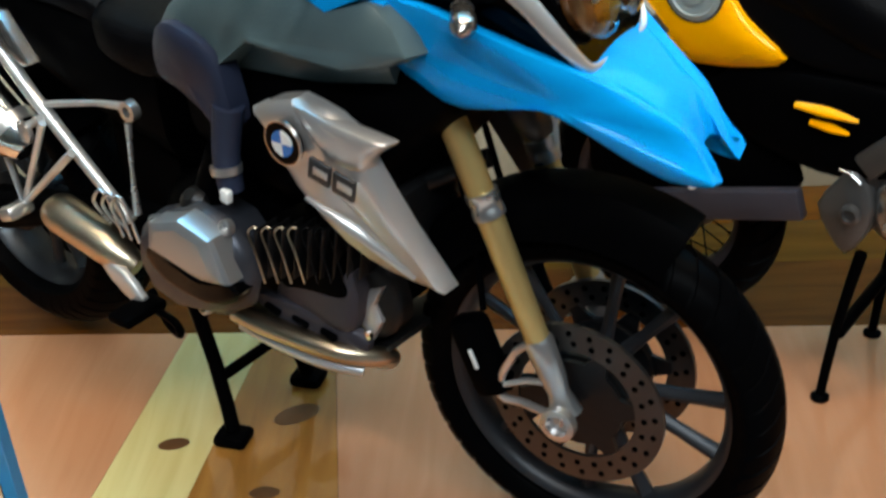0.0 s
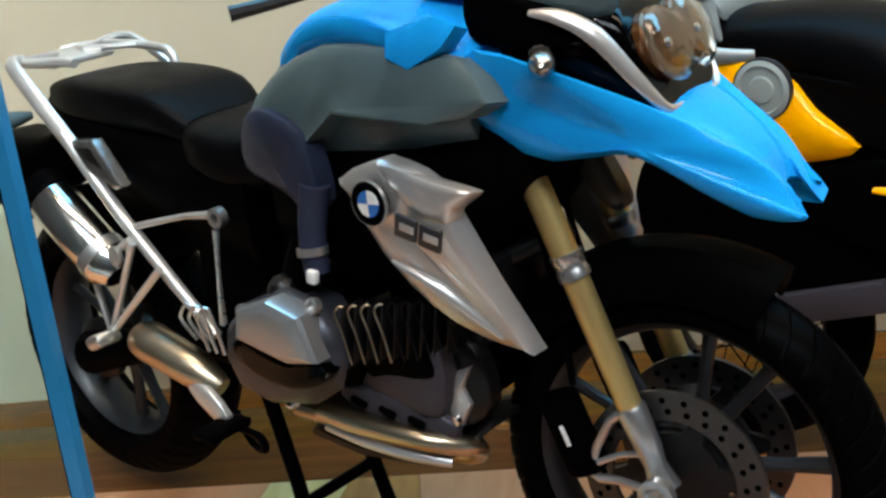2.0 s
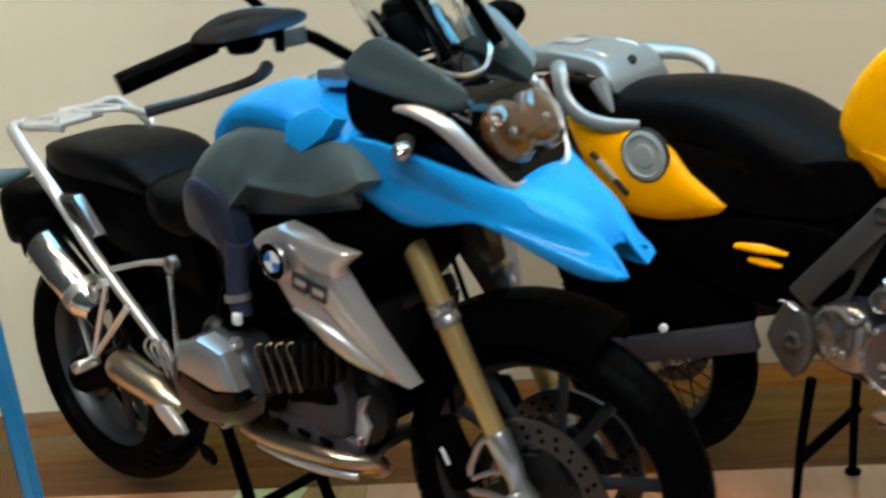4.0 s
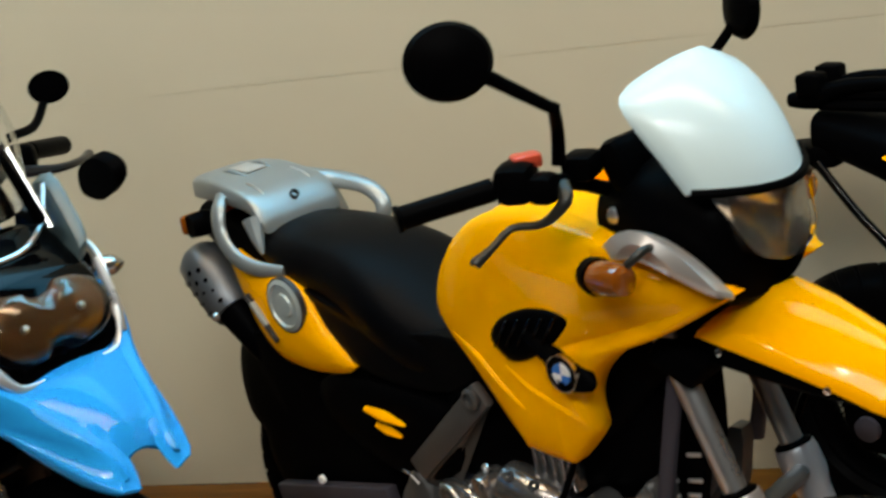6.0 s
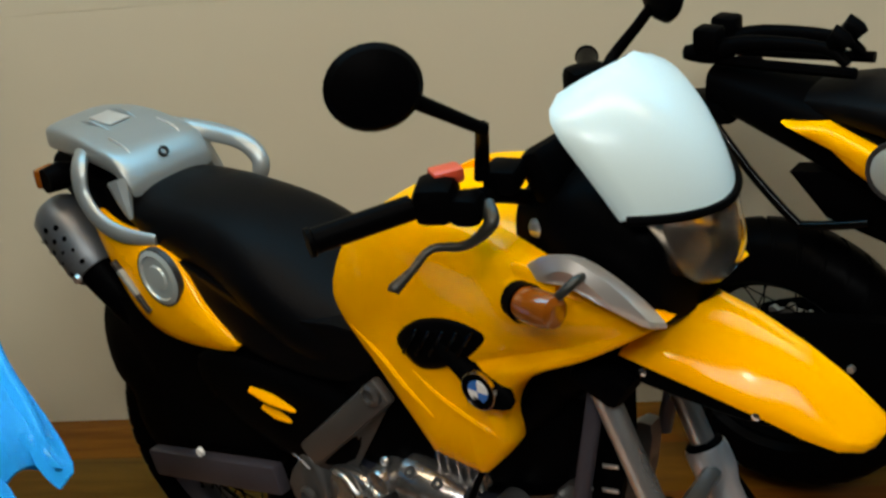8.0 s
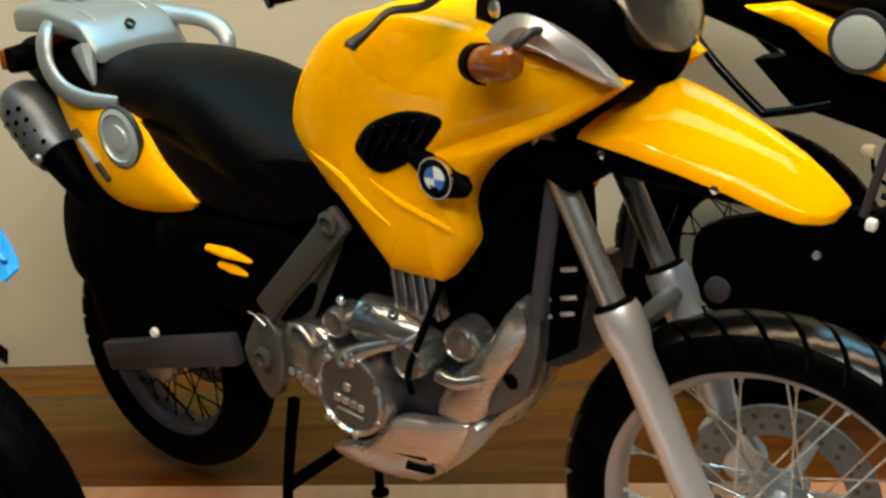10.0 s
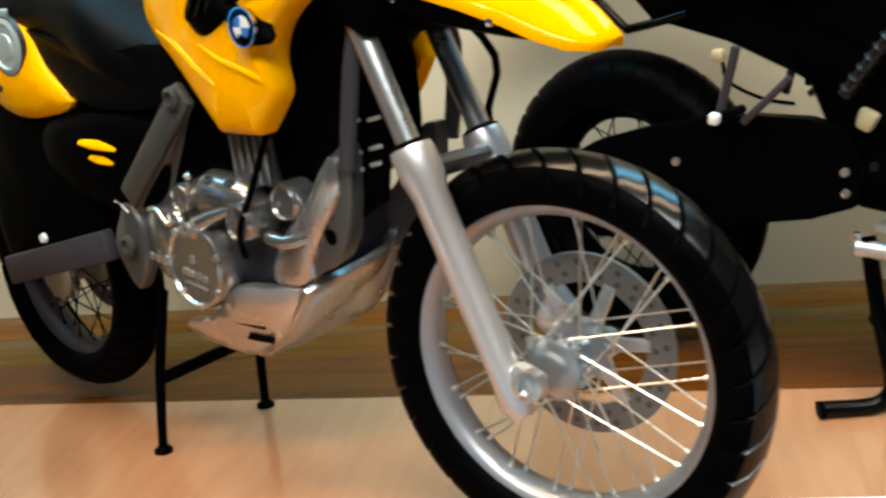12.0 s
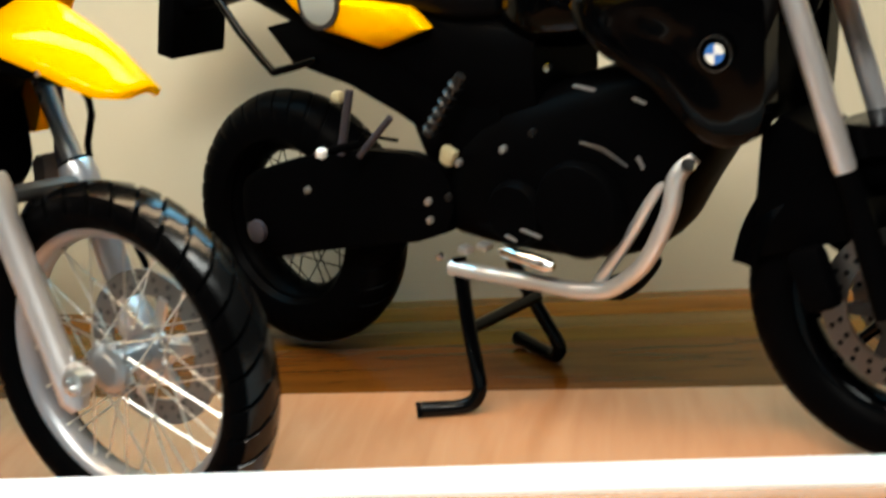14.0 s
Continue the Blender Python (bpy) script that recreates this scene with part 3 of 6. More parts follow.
        ind = part("indicator", tube([(-0.32, -0.216 * side, 1.042), (-0.3, -0.224 * side, 1.043), (-0.262, -0.232 * side, 1.048), (-0.25, -0.234 * side, 1.05), (-0.246, -0.2345 * side, 1.05)], [0.023, 0.026, 0.025, 0.022, 0.014], 18, 1), "orange", bike, "amber indicator")
        part("indicator_cup", tube([(-0.34, -0.21 * side, 1.04), (-0.33, -0.213 * side, 1.041), (-0.308, -0.221 * side, 1.042)], [0.014, 0.026, 0.029], 18, 1), "black", ind)
        part("indicator_stem", tube([(-0.24, -0.17 * side, 1.082), (-0.236, -0.205 * side, 1.086), (-0.25, -0.222 * side, 1.07), (-0.262, -0.224 * side, 1.06)], [0.005, 0.007, 0.0065, 0.005], 12, 3), "lever", ind)

    # headlamp, nacelle and flyscreen
    nacelle = loft([(-0.42, 1.06, 0.09, 0.075), (-0.33, 1.07, 0.12, 0.1), (-0.26, 1.062, 0.126, 0.102), (-0.21, 1.052, 0.12, 0.1), (-0.185, 1.045, 0.112, 0.088), (-0.172, 1.042, 0.098, 0.075)], 28, 2.8)
    part("headlamp_nacelle", nacelle, "black", bike, "black headlamp nacelle")
    lens = [(-0.165, -0.088, 1.138), (-0.145, -0.045, 1.134), (-0.138, 0, 1.132), (-0.145, 0.045, 1.134), (-0.165, 0.088, 1.138), (-0.155, 0.09, 1.09), (-0.135, 0.065, 1.045), (-0.126, 0, 1.026), (-0.135, -0.065, 1.045), (-0.155, -0.09, 1.09)]
    lamp = part("headlamp", panel([(p[0] - 0.008, p[1] * 0.95, p[2]) for p in lens], (0.004, 0, 0.0), 0.03), "reflector", bike, "clear headlamp with a chromed reflector")
    part("lens", panel(lens, (0.012, 0, 0.002), 0.003), "lens", lamp)
    sheet = []
    for j in range(13):
        f = j / 12
        sc, zc = -0.128 - 0.05 * f - 0.095 * f * f, 1.14 + 0.215 * f - 0.03 * f * f
        w = 0.128 + 0.03 * f - 0.025 * f**4 - 0.055 * f**10
        sweep, drop = 0.075 + 0.04 * f - 0.06 * f * f, 0.01 - 0.07 * f * (1 - f) - 0.035 * f**3
        row = []
        for off in (0.0, -0.01):
            line = [Vector((sc - sweep * abs(u / 7) ** 1.9 + off, w * u / 7, zc + drop * (u / 7) ** 2 - 0.008 * f**6 * (u / 7) ** 4 + off * 0.5)) for u in range(-7, 8)]
            row += line if off == 0 else line[::-1]
        sheet.append(row)
    part("flyscreen", rings(bmesh.new(), sheet), "shield", bike, "pearl white flyscreen above the headlamp", 60)

    hem = [(-0.126 - 0.075 * abs(u / 7) ** 1.9, 0.13 * u / 7, 1.139 + 0.01 * (u / 7) ** 2) for u in range(-7, 8)]
    part("screen_seal", tube(hem, 0.007, 8, 1), "black", bike)

    # handlebar and controls
    bar = part("handlebar", tube([(-0.525, -0.385, 1.157), (-0.46, -0.27, 1.172), (-0.405, -0.165, 1.16), (-0.41, 0, 1.1), (-0.45, 0.165, 1.16), (-0.53, 0.27, 1.172), (-0.61, 0.38, 1.157)], 0.012, 12), "black", bike)
    for side, ends in ((-1, ((-0.53, -0.392, 1.157), (-0.455, -0.265, 1.172))), (1, ((-0.615, 0.387, 1.157), (-0.53, 0.265, 1.172)))):
        a, b = Vector(ends[0]), Vector(ends[1])
        grip = tube([a, a.lerp(b, 0.04), a.lerp(b, 0.06), b], [0.02, 0.021, 0.018, 0.018], 14, 1)
        part("grip", grip, "rubber", bar)
        sw = a.lerp(b, 1.25)
        part("switch_box", block(sw, (0.06, 0.075, 0.06), (0, 0, 30 * -side), 0.018), "black", bar)
        part("lever", tube([sw + Vector((0.06, -0.03 * side, -0.01)), sw + Vector((0.082, -0.012 * side, -0.024)), sw + Vector((0.05, 0.006 * side, -0.056)), sw + Vector((0.006, 0.028 * side, -0.062)), sw + Vector((0.0, 0.065 * side, -0.08)), sw + Vector((-0.008, 0.094 * side, -0.095)), sw + Vector((-0.009, 0.098 * side, -0.098))], [0.014, 0.011, 0.007, 0.006, 0.006, 0.0095, 0.006], 10, flat=0.8), "lever", bar, "dark grey hand lever")
        part("lever_clamp", block(sw + Vector((0.045, -0.01 * side, -0.008)), (0.045, 0.05, 0.045), (0, 0, 20), 0.014), "black", bar)
        if side < 0:
            line, middle, facing = [(-0.4, -0.178, 1.19), (-0.392, -0.18, 1.24), (-0.36, -0.215, 1.285), (-0.355, -0.225, 1.29), (-0.376, -0.32, 1.357)], (-0.39, -0.37, 1.388), (-0.77, 0.6, -0.2)
        else:
            line, middle, facing = [(-0.46, 0.2, 1.19), (-0.47, 0.25, 1.215), (-0.44, 0.28, 1.262), (-0.415, 0.295, 1.3)], (-0.405, 0.3, 1.322), (0.5, 0.85, -0.1)
        part("mirror_stalk", tube(line, [0.011, 0.01, 0.009, 0.009, 0.011][: len(line)], 10), "black", bar)
        back = moved(lathe([(0.001, -0.022), (0.03, -0.02), (0.056, -0.01), (0.064, 0.004), (0.06, 0.01), (0.001, 0.01)], axis=(0, 0, 1), seg=28), Matrix.Translation(middle) @ Vector(facing).to_track_quat("Z", "Y").to_matrix().to_4x4() @ Matrix.Diagonal((0.96, 0.84, 0.9, 1)))
        part("mirror", back, "black", bar, "round black mirror")
    part("kill_switch", block((-0.44, -0.205, 1.2), (0.035, 0.045, 0.022), (0, 0, -30), 0.006), "redlens", bar, "red kill switch")
    part("instrument", block((-0.37, 0, 1.16), (0.05, 0.2, 0.09), (0, -30, 0), 0.02), "black", bike)
    part("fluid_reservoir", block((-0.4, -0.13, 1.175), (0.05, 0.06, 0.04), (0, 0, 20), 0.01), "black", bar)
    part("key_switch", block((-0.37, -0.1, 1.09), (0.03, 0.03, 0.03), (0, 0, 20), 0.015), "alloy", bike)

    # seat, tail and rack
    seat = loft([(-1.43, 0.9, 0.06, 0.022), (-1.38, 0.897, 0.1, 0.044), (-1.27, 0.882, 0.122, 0.071), (-1.16, 0.872, 0.126, 0.082), (-1.06, 0.85, 0.14, 0.092), (-0.98, 0.822, 0.15, 0.094), (-0.9, 0.785, 0.146, 0.088), (-0.82, 0.762, 0.126, 0.078), (-0.74, 0.765, 0.1, 0.06)], 36, 2.5)
    part("seat", seat, "seat", bike, "black vinyl dual seat")
    side_low = [(-1.24, -0.122, 0.84), (-1.1, -0.135, 0.83), (-0.93, -0.138, 0.81), (-0.76, -0.125, 0.82), (-0.74, -0.12, 0.74), (-0.85, -0.13, 0.7), (-1.02, -0.135, 0.705), (-1.16, -0.13, 0.76)]
    for line in (side_low, flip(side_low)):
        part("seat_side", panel(line, (0, 0.006 * (1 if line[0][1] > 0 else -1), 0), 0.04), "seat", bike)
    tail = [(-1.47, -0.115, 0.885), (-1.4, -0.12, 0.875), (-1.29, -0.125, 0.868), (-1.2, -0.13, 0.84), (-1.14, -0.135, 0.775), (-1.06, -0.138, 0.708), (-1.15, -0.135, 0.676), (-1.28, -0.13, 0.668), (-1.37, -0.125, 0.705), (-1.43, -0.12, 0.79)]
    for line in (tail, flip(tail)):
        side = -1 if line[0][1] < 0 else 1
        piece = part("tail_panel", panel(line, (0, 0.025 * side, 0), 0.03), "yellow", bike, "yellow tail side panel")
        cap = part("side_badge", lathe([(0.001, 0), (0.056, 0), (0.056, 0.008), (0.046, 0.012), (0.044, 0.008), (0.026, 0.008), (0.024, 0.012), (0.001, 0.013)], (-1.238, 0.148 * side, 0.815), (0, side, 0), 32), "palecap", piece, "round pale embossed cap")
        part("cap_rim", lathe([(0.055, -0.004), (0.0595, -0.004), (0.0595, 0.008), (0.055, 0.008)], (-1.238, 0.148 * side, 0.815), (0, side, 0), 32, closed=True), "ink", cap)
        for k, mat in enumerate(("ink", "greyprint", "greyprint", "greyprint", "ink", "ink")):
            part("lettering_bar", block((-1.372 + 0.0145 * k, 0.153 * side, 0.806 - 0.0145 * k), (0.011, 0.012, 0.022), (0, -48, 0), 0.001), mat, piece)
    plate = loft([(-1.665, 0.982, 0.05, 0.014), (-1.652, 0.992, 0.066, 0.026), (-1.6, 1.001, 0.08, 0.03), (-1.52, 1.006, 0.094, 0.03), (-1.45, 1.001, 0.1, 0.026), (-1.39, 0.991, 0.102, 0.024), (-1.36, 0.97, 0.104, 0.022), (-1.34, 0.945, 0.1, 0.012)], 36, 5)
    rack = part("rack", plate, "rackpaint", bike, "cast silver luggage rack with grab handles")
    for side in (-1, 1):
        grab = [(-1.51, 0.075 * side, 1.0), (-1.47, 0.122 * side, 0.98), (-1.45, 0.14 * side, 0.935), (-1.405, 0.146 * side, 0.895), (-1.34, 0.142 * side, 0.876), (-1.265, 0.122 * side, 0.872)] if side < 0 else [(-1.45, 0.075, 1.0), (-1.375, 0.12, 0.988), (-1.29, 0.136, 0.977), (-1.246, 0.14, 0.95), (-1.237, 0.132, 0.92), (-1.26, 0.12, 0.89)]
        part("grab_handle", tube(grab, [0.026, 0.022, 0.019, 0.018, 0.017, 0.012], 14, 5, flat=0.6), "rackpaint", rack, "curved silver grab handle")
        part("rack_rib", tube([(-1.58, 0.035 * side, 1.029), (-1.52, 0.038 * side, 1.037), (-1.465, 0.034 * side, 1.027)], [0.002, 0.006, 0.002], 8, 3), "rackpaint", rack)
        part("rack_seam", tube([(-1.44, 0.06 * side, 1.026), (-1.385, 0.062 * side, 1.013), (-1.346, 0.06 * side, 0.965)], 0.002, 6, 3), "satin", rack)
        part("rack_lug", tube([(-1.375, 0.1 * side, 0.962), (-1.355, 0.112 * side, 0.93), (-1.335, 0.12 * side, 0.9)], [0.026, 0.015, 0.004], 8, 2), "rackpaint", rack)
    part("rack_bolt", lathe([(0.007, -0.004), (0.011, -0.004), (0.011, 0.004), (0.007, 0.004)], (-1.357, 0.0, 0.992), (0.75, 0, 0.66), 16, closed=True), "dark", rack)
    part("rack_panel", block((-1.515, 0, 1.0365), (0.07, 0.05, 0.004), (0, 2, 0), 0.002), "satin", rack)
    for side in (-1, 1):
        ind = part("rear_indicator", tube([(-1.595, 0.04 * side, 0.925), (-1.605, 0.08 * side, 0.925), (-1.610, 0.12 * side, 0.925)], [0.014, 0.03, 0.026], 14, 3), "black", bike)
        part("indicator_lens", block((-1.635, 0.1 * side, 0.925), (0.02, 0.05, 0.045), bevel=0.012), "orange", ind)
        exhaust = part("muffler", tube([(-1.668, 0.085 * side, 0.842), (-1.655, 0.085 * side, 0.832), (-1.62, 0.085 * side, 0.802), (-1.555, 0.088 * side, 0.744), (-1.535, 0.09 * side, 0.727)], [0.04, 0.055, 0.06, 0.059, 0.05], 26, 1), "mufflerskin", bike, "perforated grey metal muffler")
        part("muffler_tail", tube([(-1.54, 0.088 * side, 0.732), (-1.47, 0.085 * side, 0.665), (-1.43, 0.08 * side, 0.63)], [0.046, 0.036, 0.03], 18, 2), "black", exhaust)
        part("muffler_hanger", lathe([(0.001, 0), (0.011, 0), (0.009, 0.009), (0.001, 0.01)], (-1.53, 0.146 * side, 0.735), (0, side, 0), 12), "alloy", exhaust)
        part("muffler_outlet", tube([(-1.672, 0.085 * side, 0.83), (-1.7, 0.085 * side, 0.82)], [0.018, 0.016], 12, 1), "black", exhaust)
        for k in range(4):
            for j in range(4):
                a = radians(-26 + 22 * k)
                along = 0.016 + 0.03 * j + 0.012 * (k % 2)
                n = Vector((0.66 * math.sin(a), side * math.cos(a), 0.75 * math.sin(a)))
                part("perforation", lathe([(0.001, 0), (0.0065, 0), (0.001, 0.0015)], Vector((-1.64 + 0.745 * along, 0.085 * side, 0.819 - 0.667 * along)) + n * 0.0604, n, 8), "black", exhaust)
    part("tail_lamp", block((-1.575, 0, 0.945), (0.03, 0.1, 0.04), bevel=0.012), "redlens", bike)
    inner = loft([(-1.68, 0.91, 0.05, 0.04), (-1.45, 0.86, 0.1, 0.08), (-1.2, 0.78, 0.12, 0.1), (-1.0, 0.68, 0.125, 0.14), (-0.85, 0.64, 0.12, 0.16), (-0.72, 0.66, 0.11, 0.15)], 24, 3)
    part("tail_frame", inner, "black", bike)
    fender = bmesh.new()
    loops = [[Vector((-1.38 + (0.3 + r) * math.cos(radians(a)), y, 0.3 + (0.3 + r) * math.sin(radians(a)))) for y, r in ((-0.085, -0.03), (-0.08, 0.0), (0, 0.008), (0.08, 0.0), (0.085, -0.03), (0.07, -0.012), (0, 0), (-0.07, -0.012))] for a in range(66, 133, 6)]
    part("rear_mudguard", rings(fender, loops), "black", bike, "black rear mudguard")
    hug = [(-1.53, -0.095, 0.66), (-1.43, -0.11, 0.7), (-1.3, -0.115, 0.68), (-1.16, -0.112, 0.63), (-1.06, -0.11, 0.52), (-1.04, -0.11, 0.43), (-1.2, -0.112, 0.4), (-1.35, -0.11, 0.36), (-1.46, -0.1, 0.32), (-1.5, -0.1, 0.38), (-1.505, -0.1, 0.44), (-1.56, -0.095, 0.48), (-1.575, -0.09, 0.57)]
    for line in (hug, flip(hug)):
        part("wheel_guard", panel(line, (0, 0.012 * (1 if line[0][1] > 0 else -1), 0), 0.02), "black", bike, "black guard beside the rear wheel")
    flap = [(-1.18, -0.125, 0.66), (-0.95, -0.14, 0.69), (-0.78, -0.135, 0.66), (-0.8, -0.13, 0.55), (-0.93, -0.135, 0.5), (-1.1, -0.125, 0.52), (-1.22, -0.12, 0.58)]
    for line in (flap, flip(flap)):
        side = -1 if line[0][1] < 0 else 1
        cover = part("side_cover", panel(line, (0, 0.018 * side, 0), 0.03), "black", bike)
        part("stripe", tube([(-1.03, 0.155 * side, 0.635), (-0.97, 0.158 * side, 0.634), (-0.91, 0.156 * side, 0.627)], [0.006, 0.011, 0.003], 8, 3, flat=0.5), "yellow", cover, "small yellow stripe")
        part("stripe", tube([(-1.0, 0.156 * side, 0.608), (-0.96, 0.158 * side, 0.605), (-0.925, 0.157 * side, 0.6)], [0.005, 0.009, 0.003], 8, 3, flat=0.5), "yellow", cover)

    # frame, swing arm and stand
    for side in (-1, 1):
        y = 0.148 * side
        strut = block((-0.79, y, 0.64), (0.052, 0.022, 0.3), (0, 46, 0), 0.008)
        panel([(-0.945, y - 0.008 * side, 0.5), (-0.925, y - 0.008 * side, 0.528), (-0.895, y - 0.008 * side, 0.512), (-0.872, y - 0.008 * side, 0.458), (-0.888, y - 0.008 * side, 0.39), (-0.922, y - 0.008 * side, 0.35), (-0.955, y - 0.008 * side, 0.385), (-0.98, y - 0.008 * side, 0.44)], (0, 0.016 * side, 0), 0.018, 2, bm=strut, levels=(0.0, 0.05, 0.12))
        rail = part("frame_strut", strut, "frame", bike, "grey painted frame strut")
        for s, z in ((-0.7, 0.735), (-0.908, 0.445)):
            part("frame_bolt", lathe([(0.001, 0), (0.02, 0), (0.02, 0.008), (0.013, 0.012), (0.012, 0.005), (0.001, 0.005)], (s, y + 0.011 * side, z), (0, side, 0), 16), "frame", rail)
        part("weld_bead", tube([(-0.935, y + 0.011 * side, 0.528), (-0.918, y + 0.012 * side, 0.526), (-0.895, y + 0.011 * side, 0.51)], 0.0024, 6, 2), "alloy", rail)
        arm = part("swing_arm", block((-1.215, 0.135 * side, 0.375), (0.42, 0.03, 0.062), (0, -14.5, 0), 0.006), "greyarm", bike, "flat grey swing arm")
        part("arm_bolt", lathe([(0.001, 0), (0.0105, 0), (0.009, 0.008), (0.001, 0.008)], (-1.232, 0.15 * side, 0.42), (0, side, 0), 12), "white", arm)
        stand_leg = tube([(-0.9, 0.11 * side, 0.34), (-0.93, 0.125 * side, 0.17), (-0.948, 0.134 * side, 0.012)], [0.012, 0.0105, 0.0095], 10, 2)
        leg = part("stand_leg", stand_leg, "black", bike)
        part("stand_foot", lathe([(0.001, 0), (0.019, 0), (0.019, 0.007), (0.012, 0.013), (0.001, 0.013)], (-0.948, 0.134 * side, 0.0), (0, 0, 1), 14), "black", leg)
    part("stand_brace", tube([(-0.925, -0.126, 0.16), (-0.925, 0.126, 0.17)], 0.013, 10, 1), "black", bike)

    # engine
    # Dark casing colour also stands for the shade in the gaps between covers.
    case = loft([(-0.93, 0.46, 0.08, 0.07), (-0.86, 0.46, 0.125, 0.11), (-0.7, 0.44, 0.135, 0.13), (-0.56, 0.44, 0.13, 0.12), (-0.47, 0.47, 0.1, 0.09)], 28, 3)
    part("crankcase", case, "casing", bike, "dark blue-grey engine case")
    def cover(name, s, z, r, depth, y=-0.11, mat="engine", label=""):
        return part(name, lathe([(r * 1.04, 0), (r * 1.04, depth * 0.6), (r * 0.98, depth * 0.85), (r * 0.86, depth), (r * 0.8, depth * 0.93), (r * 0.3, depth * 0.93), (0.001, depth * 0.96)], (s, y, z), (0, -1, 0), 32), mat, bike, label)
    clutch = part("clutch_cover", lathe([(0.079, 0), (0.079, 0.056), (0.076, 0.066), (0.07, 0.069), (0.067, 0.064), (0.03, 0.062), (0.001, 0.062)], (-0.675, -0.12, 0.44), (0, -1, 0), 40), "engine", bike, "round silver clutch cover with raised marks")
    for ds, dz, w, h in ((-0.03, -0.012, 0.014, 0.012), (-0.012, -0.015, 0.013, 0.012), (0.006, -0.018, 0.013, 0.012), (0.022, -0.021, 0.012, 0.012), (-0.004, -0.036, 0.06, 0.004), (-0.006, 0.012, 0.012, 0.014)):
        part("cast_mark", block((-0.675 + ds, -0.1835, 0.44 + dz), (w, 0.005, h), (0, 9, 0), 0.002), "alloy", clutch)
    for k in range(7):
        a = radians(20 + 51.4 * k)
        part("cover_screw", lathe([(0.001, 0), (0.0065, 0), (0.0055, 0.006), (0.001, 0.007)], (-0.675 + 0.0735 * math.cos(a), -0.186, 0.44 + 0.0735 * math.sin(a)), (0, -1, 0), 10), "alloy", clutch)
    part("clutch_lug", tube([(-0.668, -0.172, 0.5), (-0.66, -0.178, 0.516), (-0.6, -0.165, 0.54), (-0.548, -0.15, 0.556)], [0.016, 0.016, 0.011, 0.011], 14, 3), "engine", clutch)
    part("lug_ring", lathe([(0.007, 0), (0.013, 0), (0.013, 0.006), (0.007, 0.006)], (-0.666, -0.196, 0.512), (0, -1, 0.1), 16, closed=True), "alloy", clutch)
    gear = part("gear_cover", panel([(-0.866, -0.125, 0.512), (-0.81, -0.13, 0.53), (-0.752, -0.135, 0.514), (-0.745, -0.135, 0.45), (-0.772, -0.135, 0.385), (-0.845, -0.128, 0.39), (-0.882, -0.122, 0.446)], (0, -0.028, 0), 0.04, 3, levels=(0.0, 0.05, 0.12, 0.22)), "engine", bike, "silver gearbox cover")
    part("cover_ridge", tube([(-0.838, -0.152, 0.52), (-0.806, -0.158, 0.525), (-0.775, -0.16, 0.5), (-0.757, -0.16, 0.508)], 0.0045, 8, 3), "alloy", gear)
    for k in range(3):
        part("cast_mark", block((-0.842 + 0.019 * k, -0.157, 0.432 - 0.003 * k), (0.012, 0.005, 0.014), (0, 9, 0), 0.002), "alloy", gear)
    cover("pump_cover", -0.538, 0.532, 0.034, 0.07, -0.115, "engine", "round silver pump cover")
    cover("water_port", -0.456, 0.568, 0.033, 0.05, -0.1)
    part("pump_hose", tube([(-0.5, -0.15, 0.505), (-0.46, -0.15, 0.5), (-0.42, -0.13, 0.51)], [0.013, 0.012, 0.014], 12), "engine", bike)
    barrel = part("starter_barrel", tube([(-0.676, -0.12, 0.56), (-0.668, -0.122, 0.56), (-0.575, -0.126, 0.556), (-0.548, -0.122, 0.552)], [0.034, 0.044, 0.043, 0.032], 26, 1), "engine", bike, "silver starter barrel with two screws")
    for q in (-0.645, -0.585):
        part("barrel_bolt", lathe([(0.005, -0.002), (0.0105, -0.002), (0.0105, 0.004), (0.005, 0.004)], (q, -0.151, 0.592), (0, -0.62, 0.78), 14, closed=True), "ink", barrel)
    cover("breather_cap", -0.706, 0.558, 0.027, 0.06, -0.115)
    part("breather_screw", lathe([(0.001, 0), (0.008, 0), (0.007, 0.008), (0.001, 0.009)], (-0.702, -0.15, 0.592), (0, -0.6, 0.8), 10), "alloy", bike)
    cyl = part("cylinder", block((-0.565, 0, 0.65), (0.1, 0.226, 0.14), (0, -4, 0), 0.008), "engine", bike)
    for k in range(5):
        part("cooling_fin", block((-0.608 + 0.0215 * k, 0, 0.65), (0.009, 0.244, 0.136), (0, -4, 0), 0.003), "engine", cyl)
    part("clutch_cable", tube([(-0.46, -0.14, 0.72), (-0.5, -0.17, 0.6), (-0.535, -0.182, 0.52), (-0.545, -0.17, 0.47)], 0.006, 8), "black", bike)
    ramp = [(-0.352, -0.128, 0.65), (-0.34, -0.126, 0.59), (-0.405, -0.128, 0.494), (-0.445, -0.13, 0.424), (-0.525, -0.132, 0.422), (-0.486, -0.13, 0.5), (-0.405, -0.128, 0.58)]
    side_plate = [(-0.362, -0.116, 0.645), (-0.318, -0.114, 0.664), (-0.322, -0.114, 0.6), (-0.334, -0.114, 0.54), (-0.366, -0.116, 0.474), (-0.459, -0.12, 0.428), (-0.411, -0.12, 0.494), (-0.352, -0.118, 0.588)]
    for line, line2 in ((ramp, side_plate), (flip(ramp), flip(side_plate))):
        side = -1 if line[0][1] < 0 else 1
        plate = part("frame_plate", panel(line2, (0, 0.006 * side, 0), 0.03, 2, levels=(0.0, 0.05, 0.2)), "frame", bike, "dull grey frame side plate")
